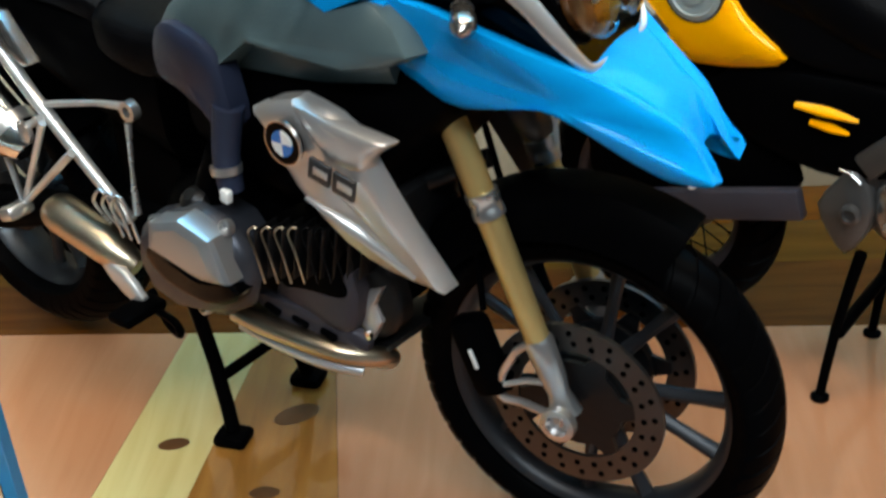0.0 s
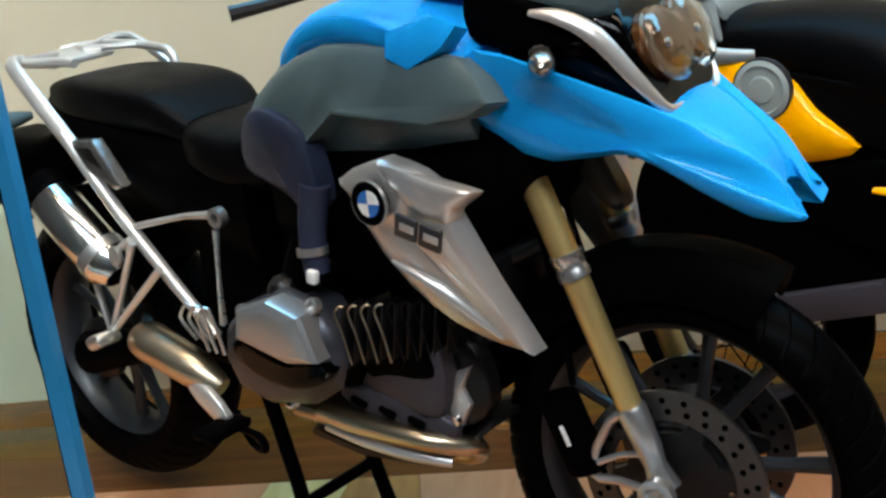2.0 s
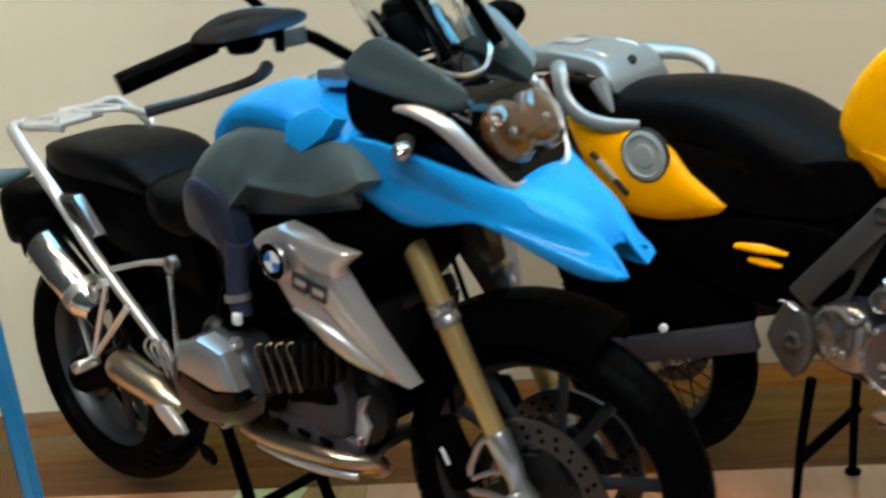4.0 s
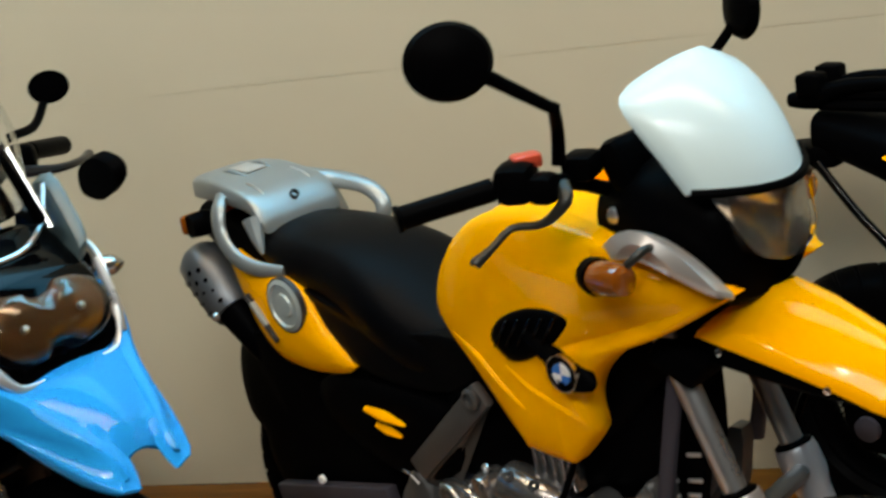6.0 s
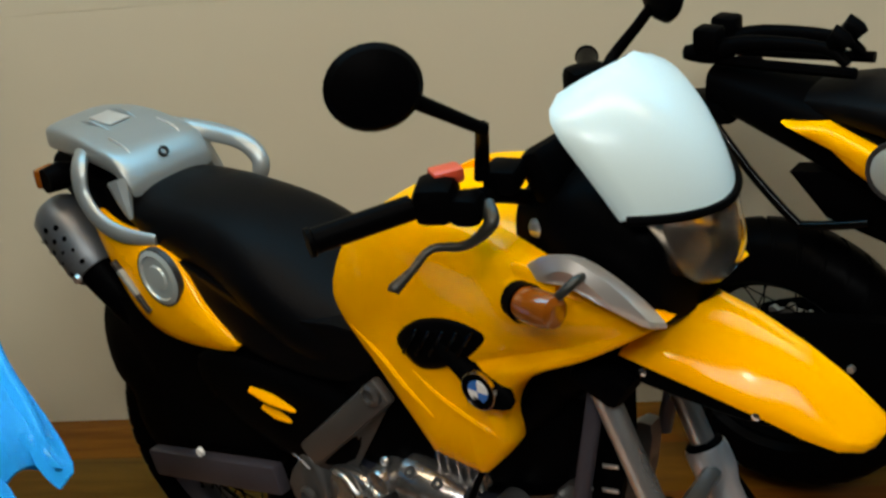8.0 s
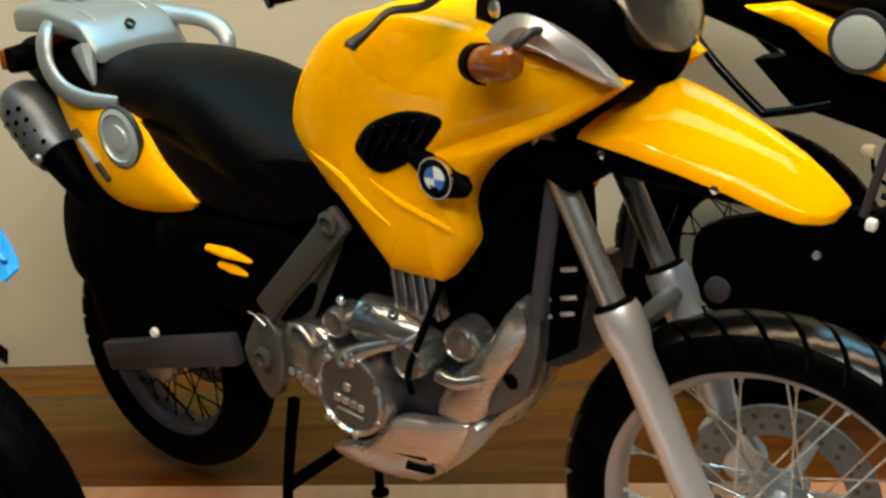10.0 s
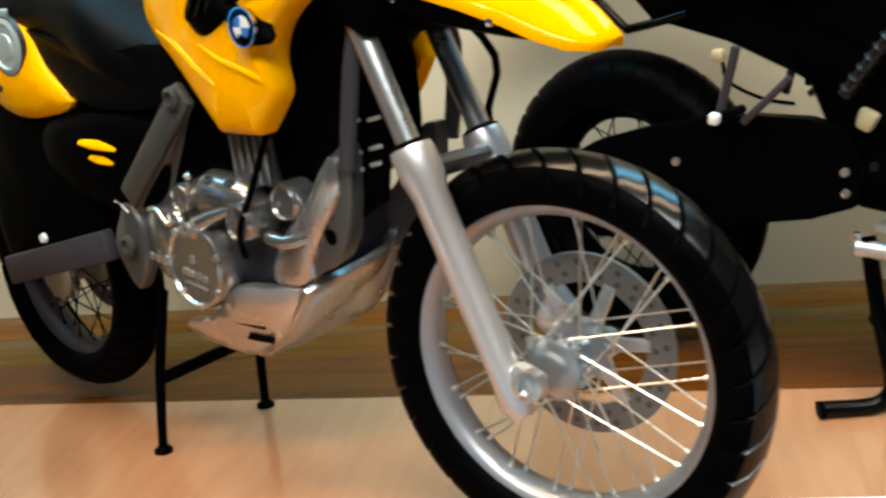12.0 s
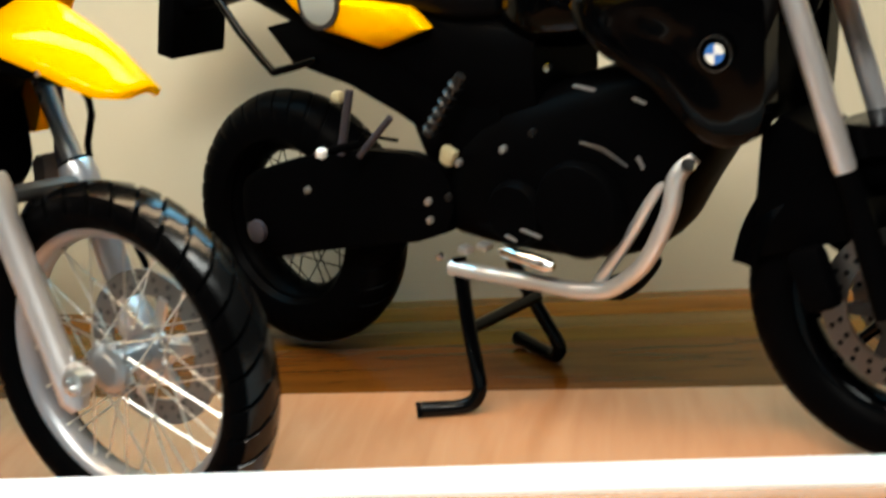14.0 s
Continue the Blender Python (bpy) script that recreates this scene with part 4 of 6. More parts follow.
        part("frame_ramp", panel(line, (0, 0.014 * side, 0), 0.03, 3, levels=(0.0, 0.06, 0.2, 0.5)), "skid", plate, "bright curved frame ramp")
        part("plate_hole", lathe([(0.001, 0), (0.014, 0), (0.001, 0.003)], (-0.376, 0.123 * side, 0.512), (0, side, 0), 14), "black", plate)
        part("down_tube", tube([(-0.318, 0.122 * side, 0.63), (-0.288, 0.118 * side, 0.79), (-0.29, 0.08 * side, 0.9)], 0.0135, 10, 2, flat=0.5), "greyarm", bike, "grey frame down tube")
    bash = [(-0.735, -0.165, 0.305), (-0.725, -0.178, 0.33), (-0.665, -0.172, 0.345), (-0.625, -0.166, 0.38), (-0.59, -0.16, 0.41), (-0.53, -0.142, 0.412), (-0.465, -0.12, 0.412), (-0.495, -0.12, 0.35), (-0.555, -0.116, 0.29), (-0.61, -0.112, 0.262), (-0.68, -0.13, 0.268)]
    skid = part("skid_plate", panel(bash, (0, -0.02, 0), 0.016, levels=(0.0, 0.05, 0.3)), "skid", bike, "silver skid plate with slots")
    part("skid_side", panel(flip(bash), (0, 0.02, 0), 0.016, levels=(0.0, 0.05, 0.3)), "skid", skid)
    nose = [(-0.452, -0.125, 0.405), (-0.435, -0.05, 0.42), (-0.44, 0.06, 0.432), (-0.46, 0.1, 0.45), (-0.47, 0.125, 0.448), (-0.54, 0.12, 0.31), (-0.61, 0.115, 0.262), (-0.61, -0.115, 0.262), (-0.53, -0.12, 0.31)]
    part("skid_nose", panel(nose, (0.012, 0, -0.014), 0.012, 2), "skid", skid)
    part("skid_floor", block((-0.68, 0, 0.262), (0.16, 0.22, 0.012), bevel=0.004), "engine", skid)
    for k in range(2):
        part("skid_slot", tube([(-0.61 + 0.02 * k, -0.157 + 0.006 * k, 0.345 - 0.028 * k), (-0.55 + 0.01 * k, -0.143 + 0.006 * k, 0.335 - 0.026 * k)], [0.009, 0.006], 8, 1, flat=0.35), "black", skid)
    face = [(-0.355, -0.085, 0.79), (-0.25, -0.085, 0.785), (-0.258, -0.085, 0.69), (-0.283, -0.085, 0.57), (-0.34, -0.085, 0.535), (-0.365, -0.085, 0.6)]
    guard = part("radiator", panel(face, (0, -0.006, 0), 0.014, smooth=False, levels=(0.0, 0.04)), "black", bike, "black radiator shroud with slots")
    for q, z, w in ((-0.277, 0.707, 0.03), (-0.28, 0.661, 0.03), (-0.284, 0.634, 0.026), (-0.316, 0.702, 0.012), (-0.319, 0.65, 0.012), (-0.32, 0.622, 0.014)):
        part("radiator_slot", block((q, -0.092, z), (w, 0.004, 0.007), (0, -14, 0), 0.0015), "satin", guard)
    # Added black bodies that close the gaps behind the flank and struts.
    under = loft([(-0.76, 0.72, 0.1, 0.12), (-0.6, 0.74, 0.12, 0.12), (-0.45, 0.8, 0.12, 0.14), (-0.34, 0.88, 0.1, 0.1), (-0.27, 0.94, 0.07, 0.06)], 20, 3)
    part("air_box", under, "black", bike)
    part("steering_head", loft([(-0.43, 0.82, 0.1, 0.1), (-0.36, 0.855, 0.105, 0.085), (-0.3, 0.885, 0.1, 0.065), (-0.25, 0.905, 0.09, 0.05)], 20, 3), "black", bike)
    part("engine_mass", loft([(-0.88, 0.62, 0.09, 0.1), (-0.8, 0.64, 0.125, 0.13), (-0.7, 0.66, 0.125, 0.14), (-0.6, 0.64, 0.1, 0.12), (-0.48, 0.68, 0.1, 0.13), (-0.4, 0.7, 0.09, 0.12), (-0.34, 0.72, 0.08, 0.1)], 20, 4), "black", bike, "black filler under the tank")
    return bike


yellow_machine()


# ---- blue machine with cast wheels ----
def blue_machine():
    bike = new("model_motorcycle")
    bike.matrix_world = pose(-1.327 * S, -0.028 * S, 0, 0, 0, -34.5)
    tagged(bike, "blue, silver and black model touring enduro motorcycle on its centre stand", "motorcycle", "model motorcycles in the case")
    # the front end is turned to the left about the steering head
    turned = Matrix.Translation((-0.25, 0.03, 0)) @ Matrix.Rotation(radians(9), 4, "Z") @ Matrix.Translation((0.25, 0, 0))

    def front(name, bm, material, owner, label="", sharp=38.0):
        return part(name, moved(bm, turned), material, owner, label, sharp)

    c = turned @ Vector((-0.033, 0, 0.33))
    wheel("front_wheel", bike, (c.x, c.z), 0.325, 0.06, 0.257, "cast", 9.0, rim_material="castrim", blocks=44, depth=0.003, disc_sides=(-1, 1), disc_r=0.153, hub=0.085, across=c.y)
    wheel("rear_wheel", bike, (-1.43, 0.36), 0.325, 0.085, 0.222, "cast", None, rim_material="castrim", blocks=40, depth=0.004, disc_sides=(1,), disc_r=0.13, hub=0.07)

    for side in (-1, 1):
        y = 0.102 * side
        tube_up = front("fork_tube", tube([(-0.225, y, 0.86), (-0.2, y, 0.798), (-0.079, y, 0.45)], [0.024, 0.0235, 0.0205], 18, 1), "gold", bike, "gold anodised fork tube")
        front("fork_ring", lathe([(0.024, -0.03), (0.0265, -0.03), (0.0265, -0.018), (0.0245, -0.014), (0.0245, -0.004), (0.0265, 0.0), (0.0265, 0.012), (0.024, 0.012)], (-0.165, y, 0.7), (-0.335, 0, 0.94), 22), "alloy", tube_up)
        foot = front("fork_foot", tube([(-0.084, y, 0.465), (-0.081, y, 0.458), (-0.058, y, 0.395), (-0.05, y, 0.37), (-0.036, y * 1.02, 0.33)], [0.022, 0.025, 0.022, 0.018, 0.028], 16, 1, flat=0.9), "alloy", bike, "silver fork foot")
        front("axle_end", lathe([(0.001, 0), (0.03, 0), (0.03, 0.016), (0.019, 0.018), (0.017, 0.006), (0.001, 0.006)], (-0.036, y + 0.026 * side, 0.332), (0, side, 0), 20), "alloy", foot)
        front("caliper_arm", tube([(-0.09, y * 1.12, 0.455), (-0.115, y * 1.12, 0.44), (-0.16, y * 1.1, 0.345), (-0.11, y * 1.12, 0.338), (-0.045, y * 1.12, 0.325)], 0.0075, 8, 2), "alloy", foot)
        front("caliper_rib", tube([(-0.15, y * 1.1, 0.36), (-0.1, y * 1.12, 0.385), (-0.06, y * 1.12, 0.39)], 0.0055, 8, 2), "alloy", foot)
        cal = front("brake_caliper", block((-0.188, y * 0.98, 0.405), (0.065, 0.05, 0.15), (0, -20, 0), 0.018), "black", bike, "black brake caliper")
        front("lettering_bar", block((-0.19, y * 0.98 + 0.0265 * side, 0.41), (0.007, 0.004, 0.036), (0, -20, 0), 0.001), "white", cal)
        front("brake_line", tube([(-0.19, y * 0.8, 0.48), (-0.21, y * 0.6, 0.6), (-0.24, y * 0.5, 0.75)], 0.006, 8), "black", cal)
    fend = bmesh.new()
    loops = [[Vector((-0.033 + (0.345 + r) * math.cos(radians(a)), y, 0.33 + (0.345 + r) * math.sin(radians(a)))) for y, r in ((-0.075, -0.045), (-0.07, -0.01), (-0.035, 0.03), (0, 0.036), (0.035, 0.03), (0.07, -0.01), (0.075, -0.045), (0.06, -0.02), (0, 0.01), (-0.06, -0.02))] for a in range(62, 140, 4)]
    front("front_mudguard", rings(fend, loops), "black", bike, "black front mudguard")
    front("lower_clamp", block((-0.235, 0, 0.87), (0.1, 0.25, 0.05), (0, 22, 0), 0.015), "black", bike)
    part("telelever_arm", tube([(-0.2, 0.03, 0.72), (-0.35, -0.06, 0.66), (-0.5, -0.08, 0.62)], [0.016, 0.022, 0.022], 12), "dark", bike)
    front("fork_cover", panel([(-0.2, 0.03, 0.85), (-0.16, 0.03, 0.84), (-0.12, 0.03, 0.76), (-0.14, 0.03, 0.74), (-0.185, 0.03, 0.78)], (0, -0.02, 0), 0.03), "frame", bike, "grey plate behind the fork")

    # silver flanks and tank
    flank = [(-0.437, -0.225, 0.849), (-0.444, -0.228, 0.854), (-0.396, -0.24, 0.881), (-0.343, -0.245, 0.896), (-0.334, -0.245, 0.896), (-0.275, -0.242, 0.879), (-0.238, -0.238, 0.848), (-0.222, -0.231, 0.805), (-0.188, -0.205, 0.702), (-0.157, -0.165, 0.59), (-0.163, -0.166, 0.588), (-0.222, -0.19, 0.612), (-0.288, -0.215, 0.66), (-0.367, -0.228, 0.744)]
    for line in (flank, flip(flank)):
        side = -1 if line[0][1] < 0 else 1
        piece = part("side_shroud", panel(line, (0, 0.022 * side, 0), 0.035, 2, levels=(0.0, 0.05, 0.2, 0.45, 0.75)), "satin", bike, "silver side shroud with a round badge")
        roundel(piece, (-0.347, 0.26 * side, 0.836), 0.034, (-90 * side, 0, 0))
        for k in range(2):
            s0 = -0.283 + 0.045 * k
            z0 = 0.803 - 0.012 * k
            mark = part("lettering_mark", block((s0, 0.264 * side, z0), (0.042, 0.008, 0.036), (0, 14, 0), 0.003), "ink", piece)
            part("lettering_gap", block((s0 + 0.004, 0.2675 * side, z0), (0.028, 0.003, 0.012), (0, 14, 0), 0.001), "satin", mark)
        part("shroud_ridge", tube([(-0.335, 0.25 * side, 0.742), (-0.255, 0.238 * side, 0.702), (-0.185, 0.192 * side, 0.615)], [0.003, 0.01, 0.003], 8, 3, flat=0.4), "satin", piece)
        tip = [(-0.335, 0.247 * side, 0.894), (-0.262, 0.244 * side, 0.876), (-0.195, 0.229 * side, 0.857), (-0.186, 0.227 * side, 0.849), (-0.215, 0.236 * side, 0.828), (-0.226, 0.238 * side, 0.805), (-0.27, 0.246 * side, 0.815), (-0.32, 0.25 * side, 0.86)]
        part("shroud_tip", panel(tip, (0, 0.011 * side, 0.002), 0.03, 3, levels=(0.0, 0.08, 0.3, 0.6)), "satin", piece)
    tank_side = [(-0.676, -0.19, 0.937), (-0.603, -0.19, 1.006), (-0.483, -0.18, 1.058), (-0.317, -0.185, 1.052), (-0.211, -0.19, 1.04), (-0.165, -0.195, 0.985), (-0.168, -0.196, 0.972), (-0.25, -0.208, 0.944), (-0.445, -0.21, 0.953), (-0.46, -0.21, 0.95), (-0.544, -0.21, 0.886), (-0.61, -0.2, 0.86), (-0.67, -0.19, 0.88)]
    for line in (tank_side, flip(tank_side)):
        side = -1 if line[0][1] < 0 else 1
        part("tank_cover", panel(line, (0, 0.022 * side, 0.004), 0.05, 2), "grey", bike, "slate grey textured tank cover")
        strip = [(-0.7, 0.192 * side, 0.85), (-0.69, 0.2 * side, 0.91), (-0.64, 0.218 * side, 0.955), (-0.58, 0.228 * side, 0.955), (-0.52, 0.228 * side, 0.925), (-0.505, 0.226 * side, 0.87), (-0.505, 0.222 * side, 0.81), (-0.535, 0.222 * side, 0.79), (-0.57, 0.212 * side, 0.81), (-0.65, 0.195 * side, 0.83)]
        part("air_duct", panel(strip, (0, 0.014 * side, 0), 0.04, 2), "duct", bike, "dark blue-grey air duct")
    for side in (-1, 1):
        part("tank_lobe", panel([(-0.345, 0.186 * side, 1.075), (-0.335, 0.204 * side, 1.042), (-0.29, 0.208 * side, 1.025), (-0.225, 0.206 * side, 1.056), (-0.205, 0.19 * side, 1.085), (-0.27, 0.17 * side, 1.1)], (0, 0.003 * side, 0.001), 0.03, smooth=False, levels=(0.0, 0.1)), "blue", bike, "blue flap at the side of the tank")
    tank = loft([(-0.73, 0.9, 0.1, 0.07), (-0.67, 0.92, 0.15, 0.1), (-0.58, 0.95, 0.175, 0.125), (-0.46, 0.955, 0.178, 0.12), (-0.34, 0.955, 0.178, 0.11), (-0.22, 0.965, 0.165, 0.09)], 30, 3)
    part("tank", tank, "grey", bike)
    top = loft([(-0.68, 0.975, 0.1, 0.035), (-0.62, 1.018, 0.15, 0.04), (-0.54, 1.064, 0.172, 0.044), (-0.45, 1.075, 0.182, 0.045), (-0.36, 1.065, 0.187, 0.042), (-0.28, 1.045, 0.19, 0.038), (-0.21, 1.02, 0.186, 0.03)], 26, 3)
    cap_base = part("tank_top", top, "blue", bike, "bright blue tank top")
    part("filler_cap", lathe([(0.001, 0.0), (0.05, 0.0), (0.05, 0.012), (0.04, 0.02), (0.001, 0.02)], (-0.44, 0, 1.108), (0, 0, 1), 24), "chrome", cap_base)
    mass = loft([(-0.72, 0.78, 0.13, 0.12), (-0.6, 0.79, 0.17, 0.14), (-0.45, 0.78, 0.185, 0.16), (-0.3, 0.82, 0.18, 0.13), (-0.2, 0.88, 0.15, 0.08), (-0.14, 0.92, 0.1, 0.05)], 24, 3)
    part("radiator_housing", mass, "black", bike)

    # beak, headlamp and screen
    blade = [(-0.285, -0.185, 1.01), (-0.235, -0.19, 1.045), (-0.15, -0.183, 1.02), (-0.06, -0.165, 0.982), (0.012, -0.12, 0.938), (0.07, -0.09, 0.9), (0.13, -0.07, 0.855), (0.162, -0.055, 0.815), (0.185, -0.062, 0.778), (0.189, -0.068, 0.772), (0.178, -0.075, 0.768), (0.127, -0.086, 0.774), (0.06, -0.105, 0.815), (0.03, -0.115, 0.838), (-0.02, -0.135, 0.872), (-0.068, -0.145, 0.882), (-0.156, -0.157, 0.874), (-0.21, -0.168, 0.9), (-0.255, -0.18, 0.945)]
    for side in (-1, 1):
        line = [(p[0], -side * p[1], p[2]) for p in blade]
        front("beak_side", panel(line, (0.0, 0.022 * side, 0.008), 0.03, 2, levels=(0.0, 0.05, 0.2, 0.45, 0.75)), "blue", bike, "bright blue beak side")
    loops = []
    for s, w, zc, ze in ((-0.02, 0.14, 0.946, 0.94), (0.02, 0.124, 0.94, 0.93), (0.06, 0.104, 0.918, 0.903), (0.1, 0.089, 0.889, 0.872), (0.135, 0.077, 0.86, 0.84), (0.162, 0.071, 0.832, 0.802), (0.178, 0.068, 0.81, 0.778)):
        tip = max(0.0, s - 0.1) / 0.078
        up, low = [], []
        for k in range(-8, 9):
            u = k / 8
            lobe = math.exp(-((abs(u) - 0.8) / 0.22) ** 2)
            p = Vector((s + 0.042 * tip**2 * (lobe - 0.6) - 0.012 * u * u, w * u, zc + (ze - zc) * abs(u) ** 1.6 ))
            up.append(p)
            low.append(p + Vector((-0.004, 0, -0.006)))
        loops.append(up + low[::-1])
    front("beak_top", rings(bmesh.new(), loops), "blue", bike, "bright blue beak with a notched tip")
    front("beak_liner", loft([(-0.26, 0.935, 0.15, 0.045), (-0.1, 0.92, 0.13, 0.04), (0.0, 0.885, 0.1, 0.03), (0.06, 0.86, 0.075, 0.02), (0.1, 0.835, 0.05, 0.012)], 18, 3), "black", bike)
    for side in (-1, 1):
        line = [(-0.15, 0.172 * side, 1.09), (-0.105, 0.168 * side, 1.082), (-0.06, 0.155 * side, 1.052), (-0.015, 0.13 * side, 0.985), (0.014, 0.1 * side, 0.937), (0.02, 0.06 * side, 0.93), (0.022, 0.0, 0.931)]
        front("lamp_trim", tube(line, [0.005, 0.013, 0.016, 0.013, 0.008, 0.006, 0.005] if side < 0 else [0.004, 0.007, 0.008, 0.008, 0.007, 0.006, 0.005], 10, 4, flat=0.55), "satin", bike, "silver trim round the headlamp")
        if side > 0:
            front("lamp_trim_rise", tube([(-0.005, 0.125, 0.945), (-0.02, 0.137, 1.0), (-0.05, 0.14, 1.07)], [0.012, 0.01, 0.006], 8, 3, flat=0.6), "alloy", bike, "bright trim upright")
        ind = front("indicator", tube([(-0.16, 0.15 * side, 1.03), (-0.135, 0.18 * side, 1.028), (-0.115, 0.215 * side, 1.024), (-0.11, 0.235 * side, 1.022)], [0.007, 0.017, 0.019, 0.004], 14, 3), "reflector", bike, "clear indicator with a silvered inside")
        front("indicator_bulb", tube([(-0.14, 0.17 * side, 1.028), (-0.118, 0.215 * side, 1.024)], [0.017, 0.012], 10, 1), "alloy", ind)
    shell = loft([(-0.24, 1.04, 0.12, 0.09), (-0.16, 1.045, 0.14, 0.1), (-0.09, 1.03, 0.138, 0.092, 0.35), (-0.035, 1.012, 0.13, 0.085, 0.4), (-0.015, 1.008, 0.118, 0.075, 0.42)], 26, 4)
    front("headlamp_shell", shell, "gloss", bike, "black headlamp surround")
    def lobes(grow, shift):
        line = []
        for k in range(36):
            t = 2 * math.pi * k / 36
            x, z = math.cos(t), math.sin(t)
            r = 0.058 + 0.052 * abs(x) ** 1.3
            y, h = r * x * grow, r * z * 0.76 * grow * (0.8 if abs(x) < 0.35 else 1.0)
            line.append((-0.012 - 0.4 * (h + 0.005) + shift, y, 1.02 + h))
        return line
    lamp = front("headlamp", panel(lobes(0.98, 0.006), (0.01, 0, 0.004), 0.03, 1), "amberglow", bike, "amber-tinted twin headlamp")
    for side in (-1, 1):
        front("bulb_cap", lathe([(0.001, 0), (0.007, 0), (0.006, 0.006), (0.001, 0.007)], (0.002, 0.055 * side, 1.02), (1, 0, 0.4), 12), "alloy", lamp)
    front("lens", panel(lobes(1.03, 0.018), (0.016, 0, 0.006), 0.004, 1), "lens", lamp)
    for side in (-1, 1):
        wing = [(-0.245, 0.165 * side, 1.14), (-0.241, 0.165 * side, 1.174), (-0.165, 0.165 * side, 1.211), (-0.08, 0.14 * side, 1.15), (-0.04, 0.125 * side, 1.11), (-0.07, 0.13 * side, 1.075), (-0.155, 0.155 * side, 1.1)]
        front("fairing_wing", panel(wing, (0, 0.014 * side, 0.01), 0.02), "grey", bike, "slate grey fairing wing")
        front("fairing_side", panel([(-0.25, 0.16 * side, 1.14), (-0.16, 0.158 * side, 1.11), (-0.08, 0.15 * side, 1.07), (-0.1, 0.16 * side, 1.04), (-0.18, 0.17 * side, 1.04), (-0.25, 0.17 * side, 1.06)], (0, 0.01 * side, 0), 0.03), "black", bike)
    glass = bmesh.new()
    loops = []
    for j in range(9):
        f = j / 8
        z, s, w = 1.17 + 0.29 * f, -0.105 - 0.09 * f - 0.02 * math.sin(math.pi * f), 0.12 + 0.03 * math.sin(math.pi * f * 0.8) - 0.035 * f**4
        row = []
        for off in (0.0, -0.007):
            line = [Vector((s - 0.075 * (u / 6) ** 2 + off, w * u / 6, z)) for u in range(-6, 7)]
            row += line if off == 0 else line[::-1]
        loops.append(row)
    screen = front("windscreen", rings(glass, loops), "screen", bike, "clear plastic windscreen", 60)
    rim = [(-0.18, -0.12, 1.19), (-0.21, -0.145, 1.27), (-0.235, -0.143, 1.34), (-0.255, -0.125, 1.41), (-0.25, -0.08, 1.455), (-0.205, 0.0, 1.463), (-0.25, 0.08, 1.455), (-0.255, 0.125, 1.41), (-0.235, 0.143, 1.34), (-0.21, 0.145, 1.27), (-0.18, 0.12, 1.19)]
    front("screen_rim", tube(rim, 0.0045, 8, 3), "screen", screen, "rounded clear edge")
    for side in (-1, 1):
        front("screen_stay", block((-0.128, 0.082 * side, 1.215), (0.03, 0.012, 0.15), (0, -30, 0), 0.005), "gloss", bike)
        if side > 0:
            front("stay_edge", tube([(-0.08, 0.09, 1.14), (-0.155, 0.09, 1.275)], 0.006, 8, 1), "chrome", bike)
    front("screen_base", tube([(-0.16, -0.145, 1.195), (-0.12, -0.1, 1.145), (-0.1, -0.05, 1.118), (-0.095, 0.0, 1.112), (-0.1, 0.05, 1.118), (-0.12, 0.1, 1.145), (-0.16, 0.145, 1.195)], 0.005, 8, 3), "alloy", bike)
    front("instrument", block((-0.2, 0, 1.19), (0.035, 0.18, 0.09), (0, -35, 0), 0.02), "black", bike)

    # handlebar
    bar = front("handlebar", tube([(-0.51, -0.435, 1.195), (-0.42, -0.295, 1.235), (-0.35, -0.16, 1.225), (-0.33, 0.0, 1.14), (-0.35, 0.16, 1.18), (-0.43, 0.3, 1.2), (-0.52, 0.44, 1.17)], 0.012, 12), "black", bike)
    front("bar_clamp", block((-0.33, 0, 1.13), (0.1, 0.2, 0.04), bevel=0.012), "alloy", bar)
    for side in (-1, 1):
        a, b = (Vector((-0.525, 0.445, 1.169)), Vector((-0.44, 0.31, 1.198))) if side > 0 else (Vector((-0.515, -0.44, 1.194)), Vector((-0.42, -0.295, 1.235)))
        front("grip", tube([a, a.lerp(b, 0.05), b], [0.019, 0.02, 0.019], 14, 1), "rubber", bar)
        guard = [(-0.42, -0.35, 1.25), (-0.36, -0.335, 1.284), (-0.31, -0.285, 1.288), (-0.275, -0.22, 1.27), (-0.29, -0.22, 1.255), (-0.36, -0.3, 1.245)]
        if side > 0:
            guard = [(-0.335, 0.36, 1.16), (-0.26, 0.345, 1.192), (-0.2, 0.34, 1.178), (-0.2, 0.345, 1.145), (-0.265, 0.355, 1.105), (-0.345, 0.365, 1.11)]
        front("hand_guard", panel(guard, (0.014, 0.016 * side, 0.01), 0.02), "grey" if side < 0 else "black", bar, "small hand guard over the grip")
        front("switch_box", block((-0.4, 0.24 * side, 1.2 if side > 0 else 1.235), (0.06, 0.1, 0.055), (0, 0, 35 * -side), 0.016), "black", bar)
        front("lever", tube([(-0.36, 0.24 * side, 1.18), (-0.34, 0.3 * side, 1.17), (-0.38, 0.38 * side, 1.16), (-0.45, 0.45 * side, 1.15)], [0.013, 0.009, 0.008, 0.011], 8), "dark", bar)
    for side, s, y, z in ((-1, -0.36, -0.37, 1.385), (1, -0.49, 0.42, 1.3)):
        front("mirror_stalk", tube([(-0.36, 0.2 * side, 1.2), (-0.35, 0.21 * side, 1.25), (-0.5 * (0.35 - s), (0.22 * side + y) / 2, z - 0.055), (s, y * 0.95, z - 0.03)], 0.009, 10), "black", bar)
